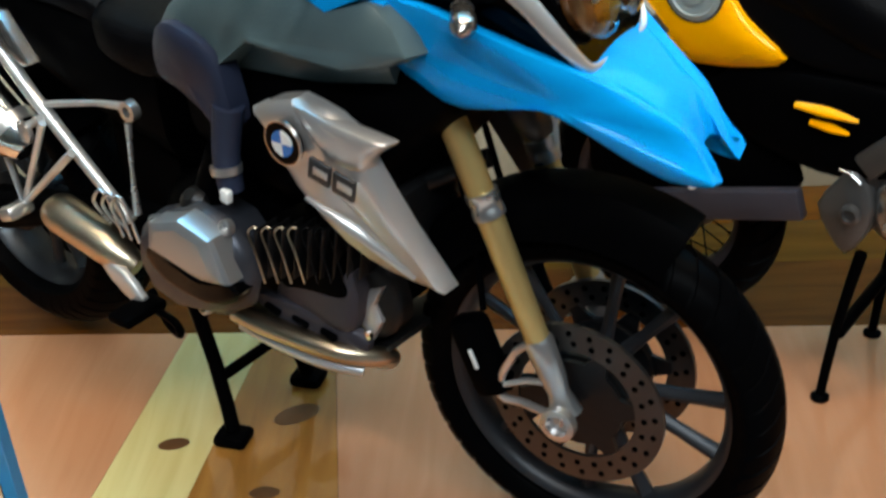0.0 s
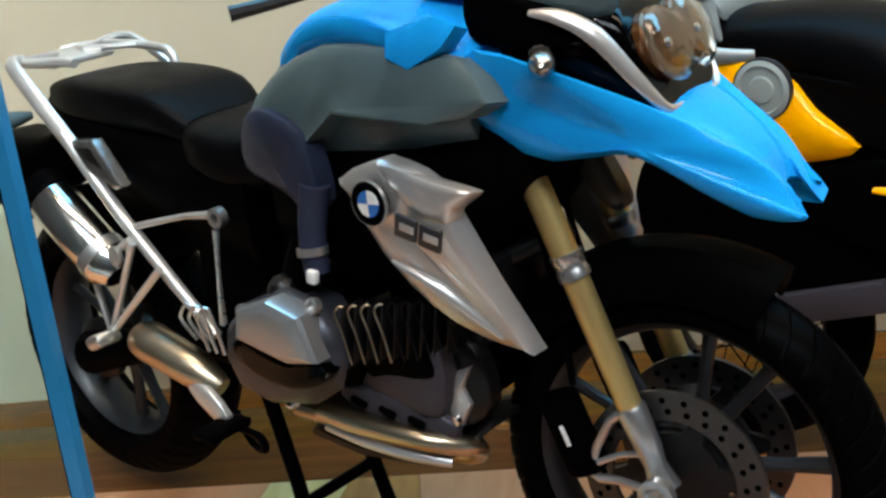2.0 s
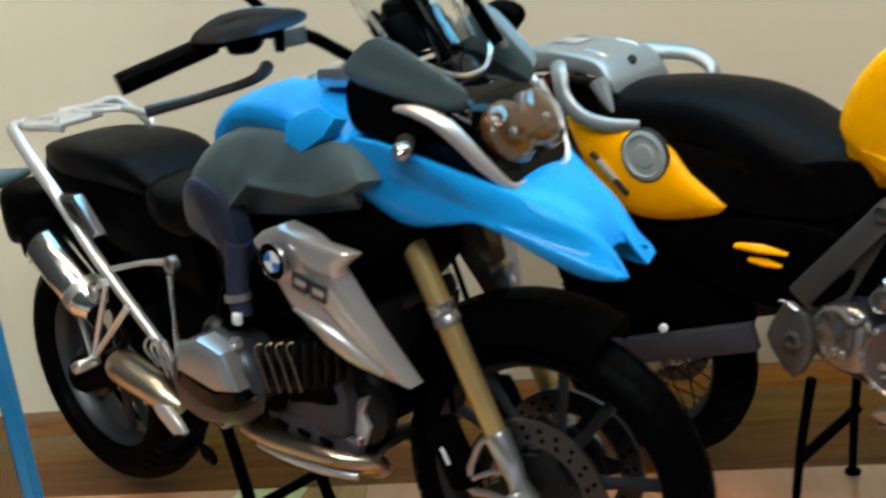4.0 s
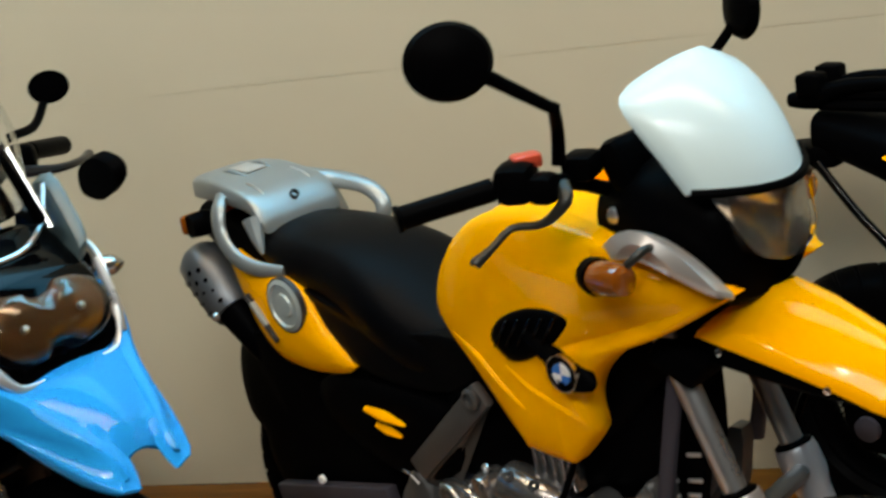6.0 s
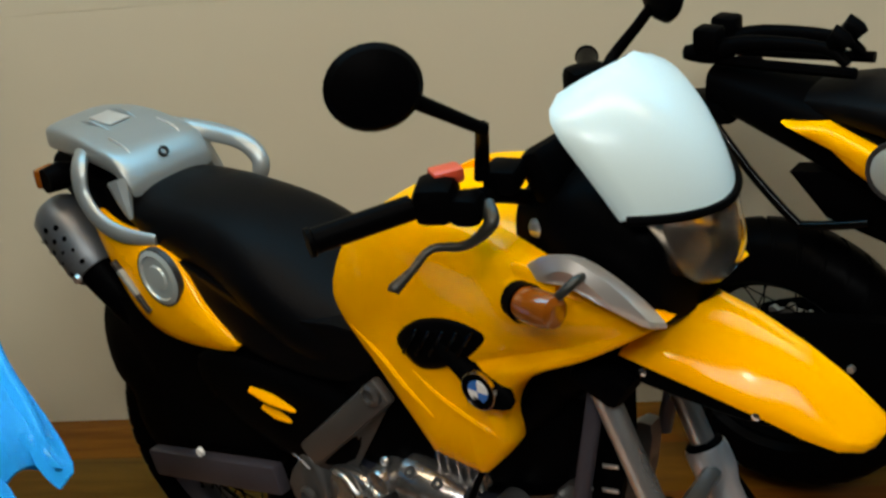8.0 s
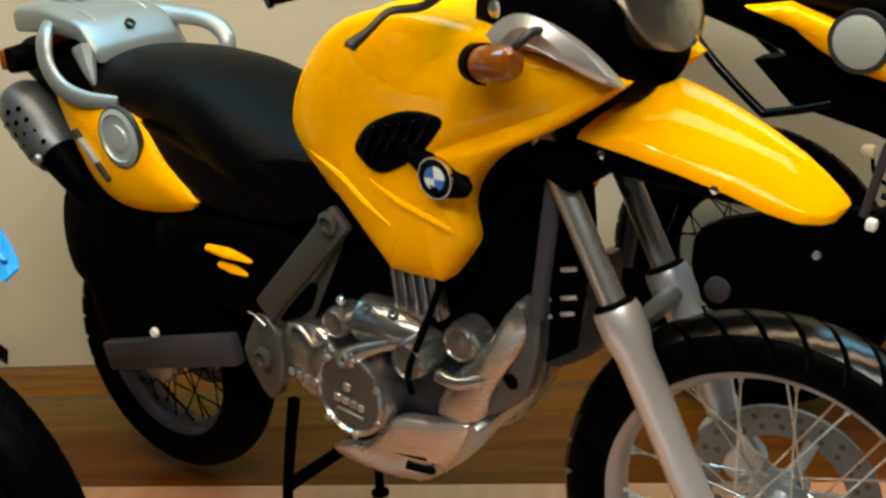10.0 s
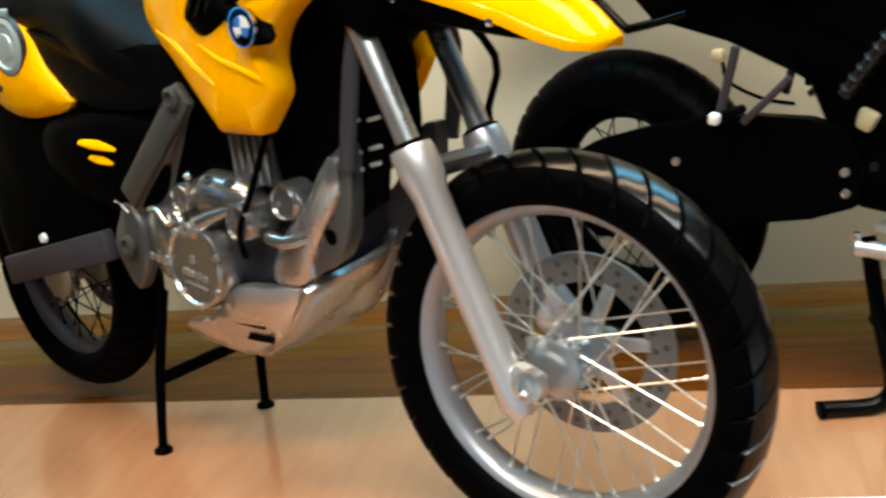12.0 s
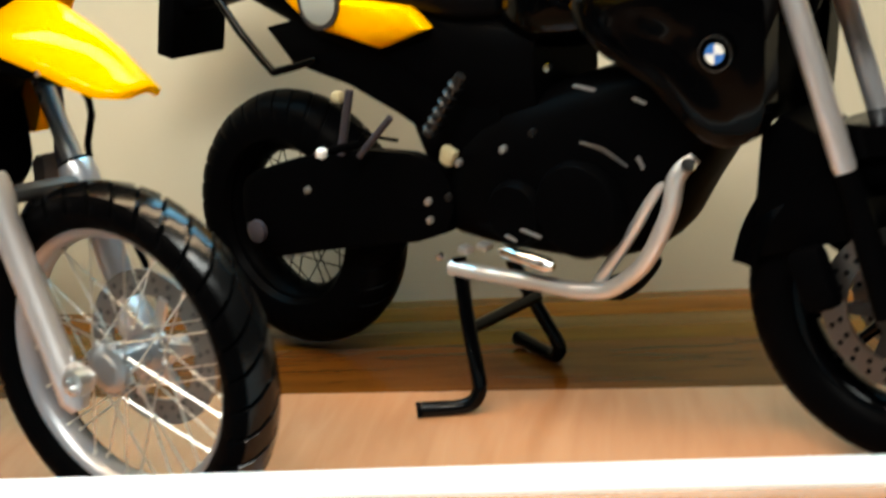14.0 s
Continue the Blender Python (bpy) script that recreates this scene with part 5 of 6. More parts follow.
        head = moved(lathe([(0.001, -0.02), (0.035, -0.018), (0.06, -0.006), (0.064, 0.006), (0.001, 0.008)], axis=(0, 0, 1), seg=24), Matrix.Translation((s, y, z)) @ pose(0, 0, 0, 84, 0, 90 + 22 * -side) @ Matrix.Diagonal((1.15, 0.6, 1, 1) if side < 0 else (0.66, 0.52, 0.9, 1)))
        front("mirror", head, "gloss", bar, "black rear-view mirror")
    front("fluid_reservoir", lathe([(0.001, 0), (0.03, 0), (0.032, 0.03), (0.001, 0.034)], (-0.36, -0.17, 1.205), (0, 0, 1), 18), "grey", bar)

    # seats, tail and rack
    front_seat = loft([(-1.0, 0.84, 0.08, 0.04), (-0.94, 0.85, 0.13, 0.052), (-0.86, 0.835, 0.14, 0.057), (-0.78, 0.828, 0.125, 0.058), (-0.69, 0.855, 0.1, 0.055)], 32, 3.6)
    part("rider_seat", front_seat, "seat", bike, "black rider seat")
    pill = loft([(-1.4, 0.93, 0.09, 0.03), (-1.3, 0.927, 0.12, 0.043), (-1.15, 0.92, 0.13, 0.047), (-1.03, 0.905, 0.122, 0.042), (-0.965, 0.868, 0.1, 0.03)], 32, 4.2)
    part("pillion_seat", pill, "seat", bike, "black pillion seat")
    tailbody = loft([(-1.47, 0.88, 0.06, 0.05), (-1.36, 0.87, 0.11, 0.06), (-1.2, 0.83, 0.13, 0.09), (-1.0, 0.77, 0.13, 0.12), (-0.8, 0.74, 0.13, 0.14)], 22, 3)
    part("tail_body", tailbody, "black", bike)
    rack = part("rack", block((-1.45, 0, 0.995), (0.13, 0.16, 0.016), (0, 3, 0), 0.008), "satin", bike, "silver luggage rack")
    for side in (-1, 1):
        ends = [(-1.235, 0.115 * side, 0.955), (-1.25, 0.116 * side, 0.985), (-1.31, 0.115 * side, 0.996)] if side > 0 else [(-1.26, -0.11, 1.005), (-1.3, -0.112, 1.008)]
        part("rack_rail", tube(ends + [(-1.4, 0.11 * side, 1.002), (-1.48, 0.1 * side, 1.002), (-1.54, 0.05 * side, 1.0)], 0.0095, 12), "satin", rack)
        part("rack_strut", tube([(-1.52, 0.075 * side, 1.0), (-1.42, 0.03 * side, 1.006), (-1.34, 0.1 * side, 1.002)], 0.007, 8, 2), "satin", rack)
        part("grab_rail", tube([(-1.47, 0.1 * side, 1.005), (-1.42, 0.15 * side, 1.01), (-1.32, 0.17 * side, 0.94), (-1.23, 0.175 * side, 0.86)], [0.013, 0.016, 0.0165, 0.015], 12, 3, flat=0.6), "satin", rack)
        part("sub_frame_tube", tube([(-1.25, 0.175 * side, 0.88), (-1.109, 0.175 * side, 0.717), (-0.894, 0.17 * side, 0.505)], [0.0135, 0.0135, 0.0115], 12, 2), "satin", bike, "silver rear frame tube")
        part("cross_link", tube([(-1.08, 0.172 * side, 0.703), (-0.93, 0.165 * side, 0.735), (-0.845, 0.16 * side, 0.742)], [0.007, 0.006, 0.009], 10, 2), "satin", bike)
        part("link_eye", lathe([(0.01, -0.009), (0.019, -0.009), (0.019, 0.009), (0.01, 0.009)], (-0.832, 0.168 * side, 0.742), (0, 1, 0), 18, closed=True), "alloy", bike)
        part("frame_cable", tube([(-0.835, 0.175 * side, 0.72), (-0.845, 0.18 * side, 0.63), (-0.85, 0.185 * side, 0.54)], [0.007, 0.004, 0.008], 8, 3), "alloy", bike)
        bracket = part("peg_bracket", tube([(-1.071, 0.195 * side, 0.684), (-1.216, 0.2 * side, 0.609), (-1.18, 0.205 * side, 0.482), (-0.99, 0.2 * side, 0.635)], 0.0085, 10, 1), "satin", bike, "silver passenger peg bracket")
        part("bracket_strut", tube([(-1.06, 0.2 * side, 0.68), (-1.175, 0.205 * side, 0.49)], 0.0072, 10, 1), "satin", bracket)
        part("passenger_peg", block((-1.185, 0.225 * side, 0.475), (0.05, 0.06, 0.03), (0, -20, 0), 0.01), "alloy", bracket)
        part("frame_bolt", lathe([(0.001, 0), (0.02, 0), (0.02, 0.01), (0.001, 0.012)], (-1.117, 0.2 * side, 0.65), (0, side, 0), 14), "alloy", bracket)
        part("rear_indicator", tube([(-1.42, 0.13 * side, 0.9), (-1.43, 0.2 * side, 0.9), (-1.43, 0.25 * side, 0.9)], [0.008, 0.024, 0.018], 12, 3), "grey", bike)
        lug = part("rail_lug", panel([(-1.235, 0.178 * side, 0.866), (-1.15, 0.18 * side, 0.872), (-1.08, 0.183 * side, 0.785), (-1.1, 0.183 * side, 0.778), (-1.2, 0.18 * side, 0.815)], (0, 0.006 * side, 0), 0.022, smooth=False, levels=(0.0, 0.06, 0.2)), "engine", bike, "angular silver rail bracket")
        part("lug_recess", panel([(-1.205, 0.186 * side, 0.856), (-1.155, 0.188 * side, 0.858), (-1.12, 0.189 * side, 0.816), (-1.18, 0.187 * side, 0.836)], (0, 0.002 * side, 0), 0.006, smooth=False, levels=(0.0, 0.1)), "dark", lug)
        for k in range(3):
            part("wire_hoop", tube([(-0.93 + 0.022 * k, 0.19 * side, 0.5), (-0.955 + 0.025 * k, 0.2 * side, 0.545), (-0.925 + 0.025 * k, 0.195 * side, 0.57), (-0.9 + 0.022 * k, 0.19 * side, 0.48)], 0.0035, 6), "alloy", bike)
    can = part("muffler", tube([(-1.345, -0.19, 0.77), (-1.325, -0.19, 0.752), (-1.16, -0.19, 0.62), (-1.14, -0.19, 0.602)], [0.038, 0.05, 0.05, 0.03], 24, 1), "chrome", bike, "chromed muffler")
    part("muffler_end", tube([(-1.352, -0.19, 0.776), (-1.318, -0.19, 0.748)], [0.041, 0.053], 22, 1), "black", can)
    part("muffler_band", tube([(-1.19, -0.19, 0.645), (-1.17, -0.19, 0.629)], [0.053, 0.053], 22, 1), "alloy", can)
    part("collector_pipe", tube([(-1.14, -0.17, 0.472), (-1.11, -0.17, 0.46), (-0.99, -0.165, 0.42), (-0.93, -0.155, 0.385)], [0.03, 0.042, 0.038, 0.022], 18), "pipe", bike, "heat-tinted exhaust pipe")
    part("heel_plate", panel([(-0.99, -0.19, 0.41), (-0.93, -0.19, 0.4), (-0.88, -0.19, 0.35), (-0.9, -0.19, 0.325), (-0.97, -0.19, 0.37)], (0, -0.008, 0), 0.01, 2), "satin", bike)
    part("shaft_housing", tube([(-0.9, -0.05, 0.45), (-1.2, -0.09, 0.41), (-1.43, -0.1, 0.36)], [0.05, 0.035, 0.05], 16), "black", bike)
    for side in (-1, 1):
        foot = -0.784 if side < 0 else -0.796
        leg = part("stand_leg", tube([(-0.87, 0.095 * side, 0.36), (-0.82, 0.1 * side, 0.17), (foot, 0.115 * side, 0.03)], 0.015, 10, 2), "black", bike)
        part("stand_foot", block((foot, 0.118 * side, 0.014), (0.07, 0.06, 0.026), (0, 0, 20), 0.01), "black", leg)
        part("footrest", block((-0.88, 0.21 * side, 0.335), (0.06, 0.1, 0.02), (0, 0, 0), 0.007), "black", bike)
    part("stand_brace", tube([(-0.81, -0.105, 0.14), (-0.81, 0.105, 0.14)], 0.012, 10, 1), "black", bike)
    part("tail_hanger", loft([(-1.745, 0.7, 0.05, 0.05), (-1.72, 0.74, 0.08, 0.085), (-1.62, 0.75, 0.085, 0.08), (-1.5, 0.78, 0.08, 0.06), (-1.42, 0.82, 0.07, 0.05)], 20, 4), "black", bike, "black rear mudguard hanger")
    # Added filler that keeps the wall from showing behind the frame tubes.
    part("battery_box", loft([(-1.06, 0.6, 0.05, 0.09), (-1.02, 0.56, 0.07, 0.12), (-0.92, 0.55, 0.08, 0.12), (-0.84, 0.54, 0.08, 0.1)], 20, 4), "black", bike, "black filler ahead of the rear wheel")
    fender = bmesh.new()
    loops = [[Vector((-1.43 + (0.345 + r) * math.cos(radians(a)), y, 0.36 + (0.345 + r) * math.sin(radians(a)))) for y, r in ((-0.09, -0.02), (-0.08, 0.005), (0, 0.012), (0.08, 0.005), (0.09, -0.02), (0.07, -0.01), (0, 0), (-0.07, -0.01))] for a in range(40, 130, 6)]
    part("rear_mudguard", rings(fender, loops), "black", bike)

    # boxer engine
    part("crankcase", loft([(-0.88, 0.46, 0.1, 0.1), (-0.8, 0.47, 0.14, 0.13), (-0.6, 0.48, 0.15, 0.14), (-0.45, 0.5, 0.13, 0.12), (-0.36, 0.5, 0.09, 0.08)], 24, 3), "black", bike, "black engine case")
    for side in (-1, 1):
        ring = [(-0.738, 0.535), (-0.722, 0.595), (-0.672, 0.636), (-0.58, 0.672), (-0.51, 0.655), (-0.474, 0.61), (-0.462, 0.56), (-0.486, 0.505), (-0.54, 0.472), (-0.64, 0.456), (-0.712, 0.478)]
        mid = (-0.6, 0.56)
        loops = []
        for grow, out in ((0.78, 0.18), (0.8, 0.235), (1.0, 0.25), (1.0, 0.264), (0.96, 0.274), (0.8, 0.297), (0.76, 0.3), (0.4, 0.304)):
            loops.append([Vector((mid[0] + (s - mid[0]) * grow, out * side, mid[1] + (z - mid[1]) * grow + 0.012 * (1 - grow))) for s, z in ring])
        cover = part("cylinder_cover", rings(bmesh.new(), loops), "covershell", bike, "dark grey boxer cylinder cover", 45)
        cap = [(-0.648, 0.642), (-0.57, 0.668), (-0.5, 0.648), (-0.474, 0.572), (-0.54, 0.562), (-0.662, 0.59)]
        loops = [[Vector((-0.57 + (q + 0.57) * g, out * side, 0.614 + (z - 0.614) * g)) for q, z in cap] for g, out in ((1.0, 0.27), (1.0, 0.306), (0.95, 0.314), (0.72, 0.322), (0.68, 0.3225))]
        part("cover_cap", rings(bmesh.new(), loops), "covermetal", cover, "angular silver cap", 25)
        low = [(-0.694, 0.298 * side, 0.56), (-0.664, 0.303 * side, 0.584), (-0.6, 0.308 * side, 0.57), (-0.535, 0.308 * side, 0.556), (-0.474, 0.3 * side, 0.566), (-0.476, 0.298 * side, 0.536), (-0.544, 0.305 * side, 0.514), (-0.65, 0.302 * side, 0.526)]
        part("cover_insert", panel(low, (0, 0.008 * side, 0), 0.03, 2, levels=(0.0, 0.08, 0.3)), "gloss", cover, "black recessed slot")
        for q, z, out in ((-0.648, 0.632, 0.29), (-0.497, 0.655, 0.27), (-0.6, 0.466, 0.26)):
            part("cover_bolt", lathe([(0.001, 0), (0.0135, 0), (0.0135, 0.012), (0.009, 0.014), (0.008, 0.006), (0.001, 0.006)], (q, out * side, z), (0, side, 0.25), 16), "alloy", cover)
        # Bright metal on four fin edges stands for glints; the others stay dark.
        for k in range(9):
            q, y = -0.478 + 0.019 * k, (0.24 - 0.011 * k) * side
            fin = part("cooling_fin", block((q, y - 0.02 * side, 0.596), (0.003, 0.05, 0.1), (0, 12, 0), 0.001), "dark", cover)
            part("fin_edge", tube([(q + 0.016, y + 0.006 * side, 0.548), (q + 0.006, y + 0.007 * side, 0.6), (q - 0.006, y + 0.006 * side, 0.634), (q + 0.002, y, 0.645), (q + 0.009, y - 0.005 * side, 0.64)], 0.0022 if k < 4 else 0.0009, 6, 3), "pipe" if k < 4 else "dark", fin, "fin edge brightened as a glint" if k < 4 else "")
        part("cylinder_base", block((-0.44, 0.12 * side, 0.56), (0.16, 0.12, 0.13), (0, -8, 0), 0.02), "black", bike)
        part("throttle_body", tube([(-0.62, 0.19 * side, 0.63), (-0.59, 0.21 * side, 0.68), (-0.56, 0.2 * side, 0.74)], [0.04, 0.03, 0.034], 16), "black", bike)
        part("spark_cap", lathe([(0.001, 0), (0.022, 0), (0.024, 0.02), (0.012, 0.03), (0.001, 0.03)], (-0.6, 0.24 * side, 0.655), (0, side * 0.5, 0.8), 16), "dark", bike)
        hose = part("intake_hose", tube([(-0.515, 0.215 * side, 0.84), (-0.535, 0.22 * side, 0.75), (-0.53, 0.225 * side, 0.69)], [0.026, 0.023, 0.021], 14), "duct", bike, "dark grey intake hose")
        part("hose_clip", block((-0.522, 0.245 * side, 0.692), (0.02, 0.014, 0.024), (0, 10, 0), 0.004), "white", hose)
        part("hose_band", tube([(-0.536, 0.223 * side, 0.735), (-0.535, 0.224 * side, 0.722)], 0.0265, 14, 1), "alloy", hose)
        part("header_pipe", tube([(-0.6, 0.205 * side, 0.425), (-0.54, 0.195 * side, 0.412), (-0.44, 0.18 * side, 0.4), (-0.38, 0.16 * side, 0.388), (-0.345, 0.1 * side, 0.36), (-0.43, 0.07 * side, 0.32), (-0.8, 0.08 * side, 0.34)], [0.017, 0.02, 0.0195, 0.0185, 0.0175, 0.018, 0.02], 16), "pipe", bike, "gold-tinted header pipe")
        part("lower_pipe", tube([(-0.605, 0.19 * side, 0.388), (-0.52, 0.185 * side, 0.374), (-0.43, 0.17 * side, 0.36), (-0.37, 0.14 * side, 0.345)], [0.01, 0.013, 0.013, 0.01], 14), "satin", bike, "pale lower exhaust pipe")
        part("engine_guard", panel([(-0.56, 0.185 * side, 0.47), (-0.44, 0.17 * side, 0.46), (-0.36, 0.15 * side, 0.43), (-0.35, 0.145 * side, 0.395), (-0.42, 0.16 * side, 0.4), (-0.54, 0.18 * side, 0.43)], (0, 0.01 * side, 0), 0.015, 2), "greyarm", bike, "dark cast guard below the cylinder")
        for k in range(3):
            part("guard_slot", block((-0.52 + 0.055 * k, 0.189 * side - 0.009 * k * side, 0.448 - 0.012 * k), (0.034, 0.012, 0.012), (0, 18, 0), 0.004), "black", bike)
        part("engine_cover", panel([(-0.514, 0.165 * side, 0.494), (-0.439, 0.165 * side, 0.545), (-0.348, 0.16 * side, 0.556), (-0.355, 0.155 * side, 0.46), (-0.39, 0.16 * side, 0.43), (-0.52, 0.165 * side, 0.45)], (0, 0.014 * side, 0), 0.03, 2, levels=(0.0, 0.06, 0.2, 0.5)), "greyarm", bike, "dark grey engine side cover")
        bracket = part("engine_strut", panel([(-0.366, 0.13 * side, 0.478), (-0.354, 0.128 * side, 0.506), (-0.318, 0.125 * side, 0.52), (-0.336, 0.125 * side, 0.482), (-0.326, 0.125 * side, 0.452), (-0.35, 0.13 * side, 0.408), (-0.374, 0.13 * side, 0.44)], (0, 0.006 * side, 0), 0.01, smooth=False, levels=(0.0, 0.08, 0.3)), "satin", bike, "angular silver engine bracket")
        part("strut_bolt", lathe([(0.001, 0), (0.01, 0), (0.009, 0.008), (0.001, 0.009)], (-0.35, 0.136 * side, 0.425), (0, side, 0), 12), "chrome", bracket)
        part("engine_plate", panel([(-0.4, 0.12 * side, 0.56), (-0.32, 0.11 * side, 0.55), (-0.3, 0.105 * side, 0.45), (-0.36, 0.11 * side, 0.4), (-0.41, 0.12 * side, 0.46)], (0, 0.012 * side, 0), 0.03), "dark", bike)
        part("pedal", tube([(-0.92, 0.14 * side, 0.33), (-0.85, 0.17 * side, 0.295), (-0.79, 0.19 * side, 0.3), (-0.8, 0.19 * side, 0.325), (-0.87, 0.18 * side, 0.325)], 0.008, 8), "black", bike)
    part("oil_cooler", block((-0.31, 0, 0.62), (0.04, 0.2, 0.16), (0, 15, 0), 0.012), "dark", bike)
    part("skid_plate", panel([(-0.75, -0.1, 0.3), (-0.45, -0.11, 0.305), (-0.31, -0.1, 0.4), (-0.31, 0.1, 0.4), (-0.45, 0.11, 0.305), (-0.75, 0.1, 0.3)], (0.0, 0, -0.01), 0.012, 2), "dark", bike)
    return bike


blue_machine()


# ---- black machine with yellow tail ----
def black_machine():
    bike = new("model_motorcycle")
    bike.matrix_world = pose(1.3516 * S, 0.2367 * S, 0, 0, 0, -30.7)
    tagged(bike, "black model motorcycle with a yellow tail panel on its centre stand", "motorcycle", "model motorcycles in the case")
    wheel("front_wheel", bike, (0.06, 0.321), 0.32, 0.06, 0.225, "cast", None, rim_material="gloss", blocks=40, depth=0.003, disc_sides=(-1, 1), disc_r=0.15, hub=0.06)
    wheel("rear_wheel", bike, (-1.472, 0.338), 0.322, 0.075, 0.2, "wire", None, "black", "black", 34, 0.004, (), 0.12, 0.08)
    for side in (-1, 1):
        y = 0.105 * side
        part("fork_tube", tube([(-0.142, y, 0.93), (-0.034, y, 0.582), (-0.028, y, 0.562)], [0.0215, 0.0215, 0.017], 20, 1), "silver", bike, "silver upside-down fork tube")
        part("fork_leg", tube([(-0.03, y, 0.57), (0.05, y, 0.32)], [0.021, 0.028], 14, 1), "black", bike)
        part("brake_caliper", block((-0.09, y * 0.95, 0.37), (0.07, 0.05, 0.12), (0, -20, 0), 0.018), "black", bike)
    fend = bmesh.new()
    loops = [[Vector((0.06 + (0.338 + r) * math.cos(radians(a)), y, 0.321 + (0.338 + r) * math.sin(radians(a)))) for y, r in ((-0.08, -0.06), (-0.075, -0.01), (0, 0.012), (0.075, -0.01), (0.08, -0.06), (0.065, -0.02), (0, 0), (-0.065, -0.02))] for a in range(60, 172, 5)]
    part("front_mudguard", rings(fend, loops), "gloss", bike)
    part("tank", loft([(-0.76, 0.88, 0.1, 0.08), (-0.66, 0.9, 0.15, 0.13), (-0.5, 0.93, 0.17, 0.15), (-0.34, 0.92, 0.17, 0.15), (-0.22, 0.9, 0.14, 0.12), (-0.15, 0.9, 0.1, 0.08)], 28, 2.8), "gloss", bike, "black tank")
    shroud = [(-0.52, -0.17, 0.9), (-0.3, -0.19, 0.95), (-0.16, -0.17, 0.9), (-0.15, -0.16, 0.78), (-0.17, -0.15, 0.64), (-0.26, -0.17, 0.62), (-0.36, -0.18, 0.72), (-0.5, -0.17, 0.8)]
    for line in (shroud, flip(shroud)):
        side = -1 if line[0][1] < 0 else 1
        piece = part("side_shroud", panel(line, (0, 0.025 * side, 0), 0.05), "gloss", bike, "black side shroud")
        roundel(piece, (-0.219, 0.2 * side, 0.787), 0.03, (-90 * side, 0, 0))
    part("seat", loft([(-1.4, 0.95, 0.08, 0.03), (-1.25, 0.955, 0.12, 0.045), (-1.05, 0.92, 0.13, 0.055), (-0.85, 0.88, 0.125, 0.06), (-0.72, 0.88, 0.1, 0.05)], 24, 2.8), "seat", bike, "black seat")
    part("tail_body", loft([(-1.62, 0.95, 0.05, 0.04), (-1.45, 0.92, 0.1, 0.06), (-1.25, 0.86, 0.12, 0.08), (-1.0, 0.78, 0.12, 0.1), (-0.8, 0.72, 0.12, 0.14), (-0.66, 0.72, 0.12, 0.12)], 22, 3), "black", bike)
    tail = [(-1.43, -0.115, 0.93), (-1.33, -0.125, 0.898), (-1.277, -0.135, 0.862), (-1.2, -0.138, 0.82), (-1.035, -0.142, 0.781), (-0.912, -0.14, 0.82), (-0.96, -0.14, 0.866), (-1.1, -0.14, 0.882), (-1.22, -0.135, 0.9), (-1.34, -0.125, 0.94)]
    for line in (tail, flip(tail)):
        side = -1 if line[0][1] < 0 else 1
        piece = part("tail_panel", panel(line, (0, 0.022 * side, 0), 0.03, smooth=False), "yellow", bike, "yellow tail side panel")
        cap = part("side_badge", lathe([(0.001, 0), (0.05, 0), (0.05, 0.008), (0.04, 0.012), (0.001, 0.012)], (-1.185, 0.155 * side, 0.882), (0, side, 0), 30), "palecap", piece, "round pale embossed cap")
        part("cap_rim", lathe([(0.049, -0.004), (0.06, -0.004), (0.06, 0.008), (0.049, 0.008)], (-1.185, 0.155 * side, 0.882), (0, side, 0), 30, closed=True), "ink", cap)
        part("tail_tube", tube([(-1.58, 0.1 * side, 0.905), (-1.535, 0.11 * side, 0.86), (-1.48, 0.115 * side, 0.801), (-1.395, 0.12 * side, 0.726), (-1.378, 0.12 * side, 0.722), (-1.304, 0.12 * side, 0.737), (-1.25, 0.115 * side, 0.75)], 0.0095, 10, 3), "gloss", bike, "black tail loop tube")
        part("rack_post", block((-1.615, 0.04 * side, 1.055), (0.055, 0.05, 0.05), (0, 0, 0), 0.01), "black", bike)
        part("rack_stop", tube([(-1.36, 0.035 * side, 1.06), (-1.352, 0.035 * side, 1.085), (-1.33, 0.035 * side, 1.066)], [0.012, 0.022, 0.014], 10, 2), "black", bike)
        part("rack_rail", tube([(-1.67, 0.035 * side, 1.018), (-1.61, 0.035 * side, 1.025), (-1.53, 0.035 * side, 1.052), (-1.38, 0.035 * side, 1.058), (-1.33, 0.04 * side, 1.03)], [0.015, 0.024, 0.017, 0.013, 0.01], 10, 3), "black", bike)
        part("rack_arm", tube([(-1.6, 0.035 * side, 1.01), (-1.5, 0.04 * side, 1.012), (-1.31, 0.05 * side, 1.02)], 0.012, 8, 2), "black", bike)
        part("rear_indicator", tube([(-1.62, 0.08 * side, 0.92), (-1.63, 0.17 * side, 0.93), (-1.63, 0.2 * side, 0.93)], [0.014, 0.03, 0.024], 12, 3), "black", bike)
        near = [(-0.885, 0.12 * side, 0.33), (-0.855, 0.145 * side, 0.2), (-0.822, 0.165 * side, 0.08), (-0.822, 0.172 * side, 0.04), (-0.85, 0.19 * side, 0.017), (-0.922, 0.245 * side, 0.017)] if side < 0 else [(-0.915, 0.11, 0.26), (-0.875, 0.13, 0.16), (-0.825, 0.145, 0.06), (-0.828, 0.15, 0.03), (-0.86, 0.165, 0.017), (-0.985, 0.215, 0.024)]
        leg = part("stand_leg", tube(near, 0.0165, 12, 4), "gloss", bike, "black bent stand leg")
        part("stand_foot_cap", tube([near[-1], (near[-1][0] - 0.008, near[-1][1] * 1.03, 0.016)], 0.0175, 12, 1), "black", leg)
